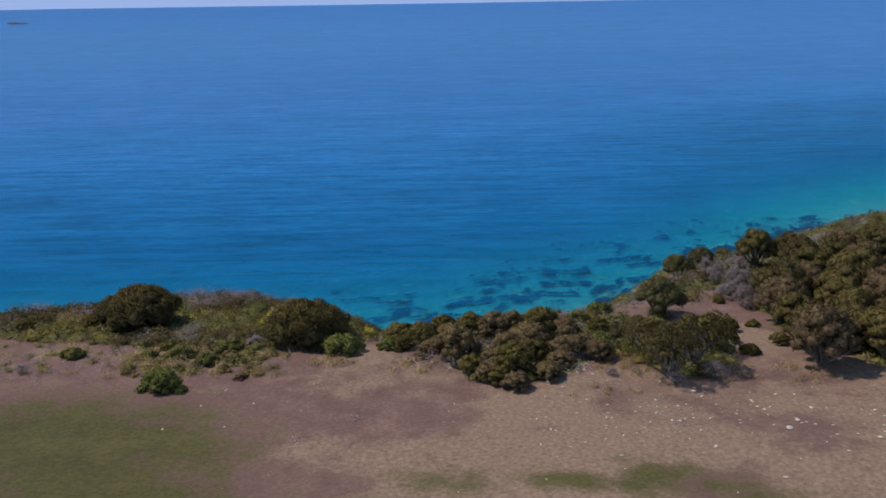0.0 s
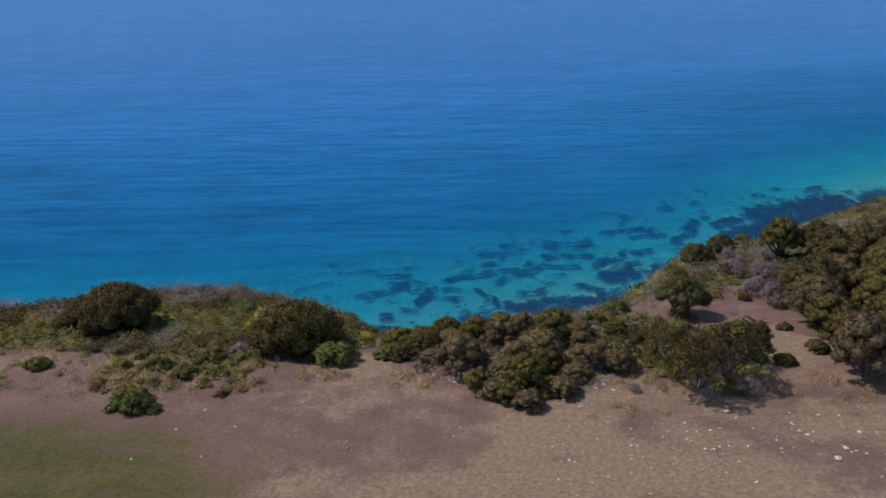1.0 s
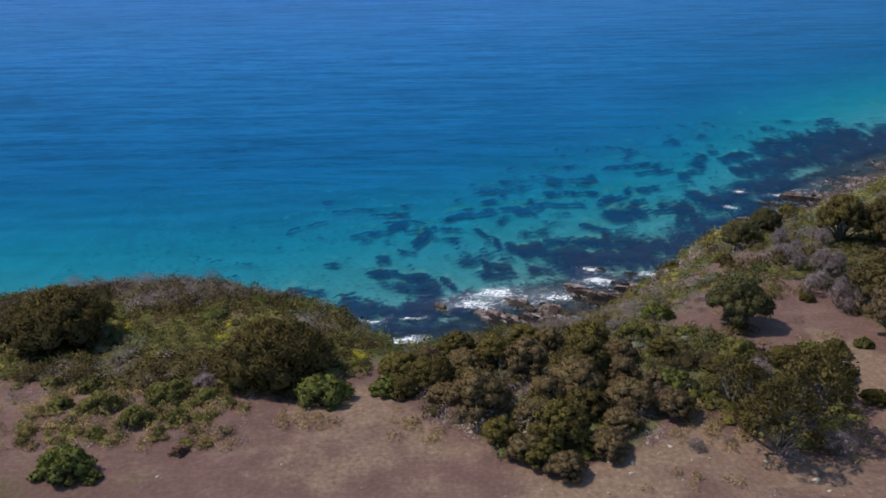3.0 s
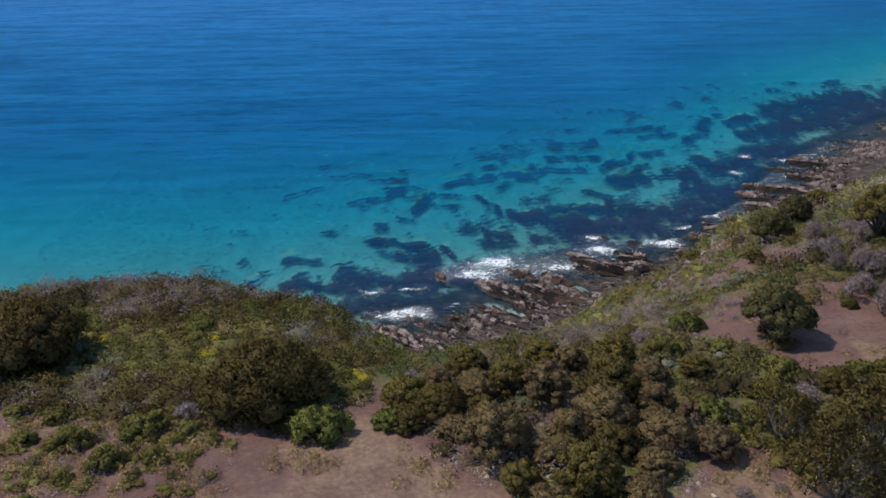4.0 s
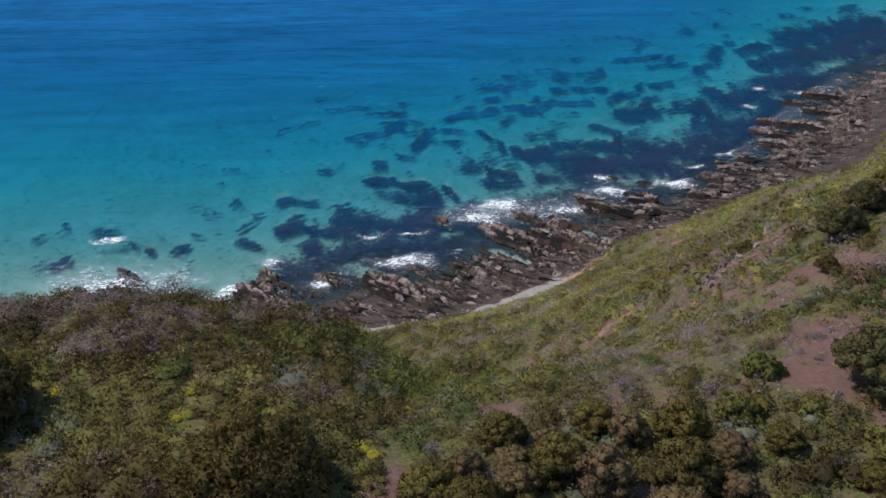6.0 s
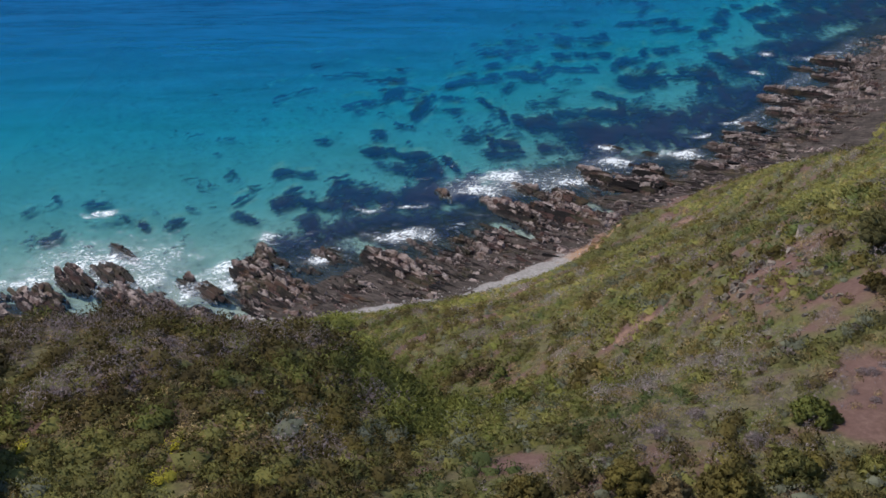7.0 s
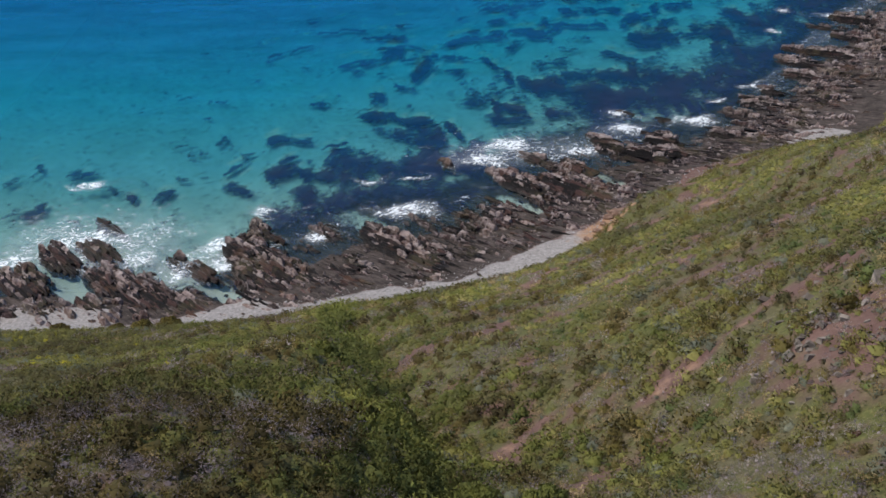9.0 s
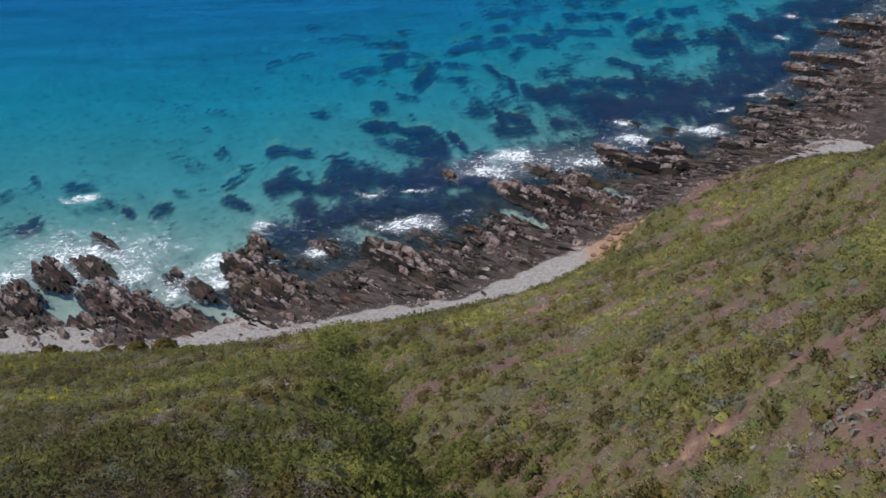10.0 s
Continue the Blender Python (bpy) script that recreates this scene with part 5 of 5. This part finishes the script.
LOOK = {
    "green": (LEAF_GREEN, "slope_heath", "low green coastal heath cloaking the steep slope", "heath"),
    "olive": (LEAF_DARK, "slope_scrub", "dark olive scrub on the headland and gully", "scrub"),
    "bottle": (LEAF_BOTTLE, "dark_green_scrub", "deep green rounded scrub scattered over the slope", "scrub"),
    "sage": (LEAF_SAGE, "grey_green_scrub", "grey green saltbush scattered over the slope", "scrub"),
    "fresh": (LEAF_FRESH, "gully_scrub", "lush green scrub filling the gully", "scrub"),
    "grey": (LEAF_GREY, "dead_scrub", "grey dead twiggy scrub in patches on the slope", "dead scrub"),
    "straw": (LEAF_STRAW, "tussock_grass", "dry straw-coloured tussock grass beside the scrub", "grass"),
    "yellow": (LEAF_YELLOW, "flowering_scrub", "yellow flowering scrub scattered on the headland", "flowers"),
}
bag = {k: [] for k in LOOK}
tints = {k: [] for k in LOOK}


def sow(kind, x, y, z, size, tall, tint):
    forms = FORMS[kind, 2 if y < 74 and size > 0.85 else int(y < 92)]
    v, t, n = forms[int(rng.integers(len(forms)))]
    a = rng.uniform(0, 6.28)
    bag[kind].append((turned(v, a, np.array([size, size, size * tall]), (x, y, z - 0.05)), t, turned(n, a, 1.0, (0, 0, 0))))
    tints[kind].append(np.full(len(v), tint))


gap = 0.86
cx, cy = np.meshgrid(np.arange(-88, 112, gap), np.arange(46, 262, gap))
cx = cx.ravel() + rng.uniform(-0.45, 0.45, cx.size)
cy = cy.ravel() + rng.uniform(-0.45, 0.45, cy.size)
d = inland(cx, cy)
round_bush = ((cx + 8.4) / 2.5) ** 2 + ((cy - 53.2) / 2.3) ** 2 < 1
ok = ~round_bush & (d > 2.4 * (cloud(cx / 3, cy / 3, 131, 2) - 0.4)) & (cy > scrub_line(cx)) & (np.abs(cx + 2) < 0.52 * cy + 6)
cx, cy, d = cx[ok], cy[ok], d[ok]
cz = height(cx, cy)
open_e = np.maximum(bare(cx, cy), 0.42 * scree(cx, cy))
along, down = 0.85 * cx + 0.52 * cy, 0.85 * cy - 0.52 * cx
sort = cloud(along / 9, down / 4.5, 101)
sort2 = cloud(along / 4.0, down / 2.0, 111)
hue = cloud(along / 12, down / 5, 121)
left = 1 - step(-8, 3, cx)
high = step(40, 62, cz)
gully = np.exp(-((cx + 2.0 - gully_line(cy)) / 3.2) ** 2) * step(60, 68, cy)
far = step(82, 92, cy)
mauve = np.exp(-((cx - 8) / 7) ** 2 - ((cy - 62) / 8) ** 2) * step(0.42, 0.56, cloud(cx / 3, cy / 3, 151, 3)) + 0.15 * np.exp(-((cx + 14) / 9) ** 2 - ((cy - 70) / 13) ** 2) * step(0.5, 0.6, cloud(cx / 3, cy / 3, 153, 3))
kindly = cloud(along / 5, down / 3, 141, 3)
dry = np.exp(-((cx - 3.0 - gully_line(cy)) / 2.2) ** 2) * step(66, 74, cy)
dice, dice2 = rng.uniform(0, 1, len(cx)), rng.uniform(0, 1, len(cx))
dice2 = np.clip(0.5 + 2.5 * (cloud(along / 5.0, down / 2.6, 161, 4) - 0.5) + 0.62 * (dice2 - 0.5), 0, 1)
for k in range(len(cx)):
    if dice[k] < open_e[k] * 0.96:
        continue
    p_grey = 0.05 + 0.75 * float(step(0.54, 0.66, sort2[k] * 0.5 + sort[k] * 0.5)) * (0.5 + 0.5 * high[k])
    p_grey = p_grey * (1 - 0.82 * far[k]) * (1 - 0.45 * left[k]) + 0.42 * mauve[k]
    p_olive = np.clip(0.14 + 0.36 * left[k] * high[k] - 0.3 * gully[k] + 0.9 * (sort[k] - 0.5), 0, 0.88)
    p_straw = 0.05 + (0.26 if cx[k] > 0 else 0.0) * (1 - high[k]) + 0.25 * step(0.55, 0.7, sort2[k]) + 0.4 * dry[k]
    brow = math.exp(-((cx[k] - 11) / 7) ** 2 - ((cy[k] - 52) / 7) ** 2)
    p_olive, p_grey = p_olive + 0.45 * brow, p_grey + 0.15 * brow
    u = dice2[k]
    big = 0.95 + 0.3 * left[k] * high[k] + 0.4 * gully[k] + 0.5 * float(1 - step(0, 6, d[k])) + 0.9 * (sort2[k] - 0.5)
    size = big * rng.uniform(0.8, 1.5)
    tint = 0.24 - 0.11 * left[k] + 1.3 * (hue[k] - 0.5) + rng.uniform(-0.17, 0.23)
    if u > 1 - 0.75 * gully[k]:
        sow("fresh", cx[k], cy[k], cz[k], size * 1.05, 1.0, tint)
    elif u < p_grey:
        sow("grey", cx[k], cy[k], cz[k], size * 0.95, 0.9, tint)
    elif u < p_grey + p_olive * 0.8:
        sow("olive", cx[k], cy[k], cz[k], size * 1.1, 1.0 - 0.3 * left[k] * high[k], tint)
    elif u < p_grey + p_olive * 0.8 + p_straw:
        sow("straw", cx[k], cy[k], cz[k], size * 0.75, 0.7, tint)
    elif kindly[k] > 0.56 and dice[k] < (0.55 if cx[k] > -3 else 0.4) - 0.2 * far[k]:
        sow("sage", cx[k], cy[k], cz[k], size * 1.0, 0.8, tint)
    elif kindly[k] < 0.42 and cx[k] > -5 and dice[k] > 0.4 + 0.35 * far[k]:
        sow("bottle", cx[k], cy[k], cz[k], size * 0.95, 0.75, tint + 0.1)
    elif u > 0.982 and cx[k] < 0 and sort2[k] > 0.47:
        sow("yellow", cx[k], cy[k], cz[k], 0.8, 1.0, tint)
    else:
        sow("green", cx[k], cy[k], cz[k], size * (1.2 if cx[k] > 2 else 1.05), 0.68 if cx[k] > 2 else 0.9 - 0.25 * high[k], tint)

# tussocks on the open edge of the paddock
for lo_x, hi_x, lo_y, hi_y, count, kind in [(-32, -18.5, 46.5, 56, 110, "straw"), (-32, -18, 46, 55, 130, "grey"), (-32, -19, 48, 56, 50, "green"), (-7.5, -4.8, 47.8, 50.0, 16, "straw"), (-3.2, 0, 47.0, 49.5, 16, "straw"), (8, 12, 46.4, 50, 44, "straw"), (14, 21, 45.5, 48.5, 34, "straw"), (-18, -9, 48, 52, 60, "straw"), (-18, -8, 47, 51, 12, "grey"), (-18, -9, 48, 51, 34, "green"), (-7, -4, 50, 52, 12, "straw"), (-18, -9.5, 47.2, 52.6, 90, "green"), (-18.5, -9, 46.8, 52.6, 120, "straw"), (-18, -9, 47, 52.6, 60, "olive"), (-17, -8.6, 47, 51.5, 40, "grey"), (-24, 18, 38, 44, 5, "grey"), (12, 19, 56, 66, 30, "straw"), (6, 10, 43.9, 45.4, 8, "straw")]:
    for _ in range(count):
        x, y = rng.uniform(lo_x, hi_x), rng.uniform(lo_y, hi_y)
        sow(kind, x, y, ground(x, y) + 0.04, rng.uniform(0.3, 0.75), rng.uniform(0.7, 1.05), rng.uniform(0.15, 0.5))
for _ in range(1500):
    x, y = rng.uniform(-29, -4), rng.uniform(50, 76)
    if y > scrub_line(x) and abs(x + 8.3) + abs(y - 52.8) > 2.6:
        sow(("olive", "green", "green", "olive", "straw", "olive")[int(rng.integers(6))], x, y, ground(x, y) + 0.03, rng.uniform(0.45, 0.85), 0.75, rng.uniform(0.0, 0.4))
for _ in range(2600):
    x, y = rng.uniform(-6, 24), rng.uniform(56.5, 96)
    if rng.uniform() > 0.15 + bare(np.array([x]), np.array([y]))[0] and y > scrub_line(x) + 1:
        kind = ("straw", "green", "straw", "grey", "green", "sage", "green", "olive")[int(rng.integers(8))]
        sow(kind, x, y, ground(x, y) + 0.03, rng.uniform(0.4, 0.8), 0.8, rng.uniform(0.0, 0.4))
for kind, (mat, name, label, category) in LOOK.items():
    v, t, n = joined(bag[kind])
    tagged(new(name, mesh_of(name, v, t, mat, dict(tint=np.concatenate(tints[kind])), True, n)), label, category, kind="stuff")
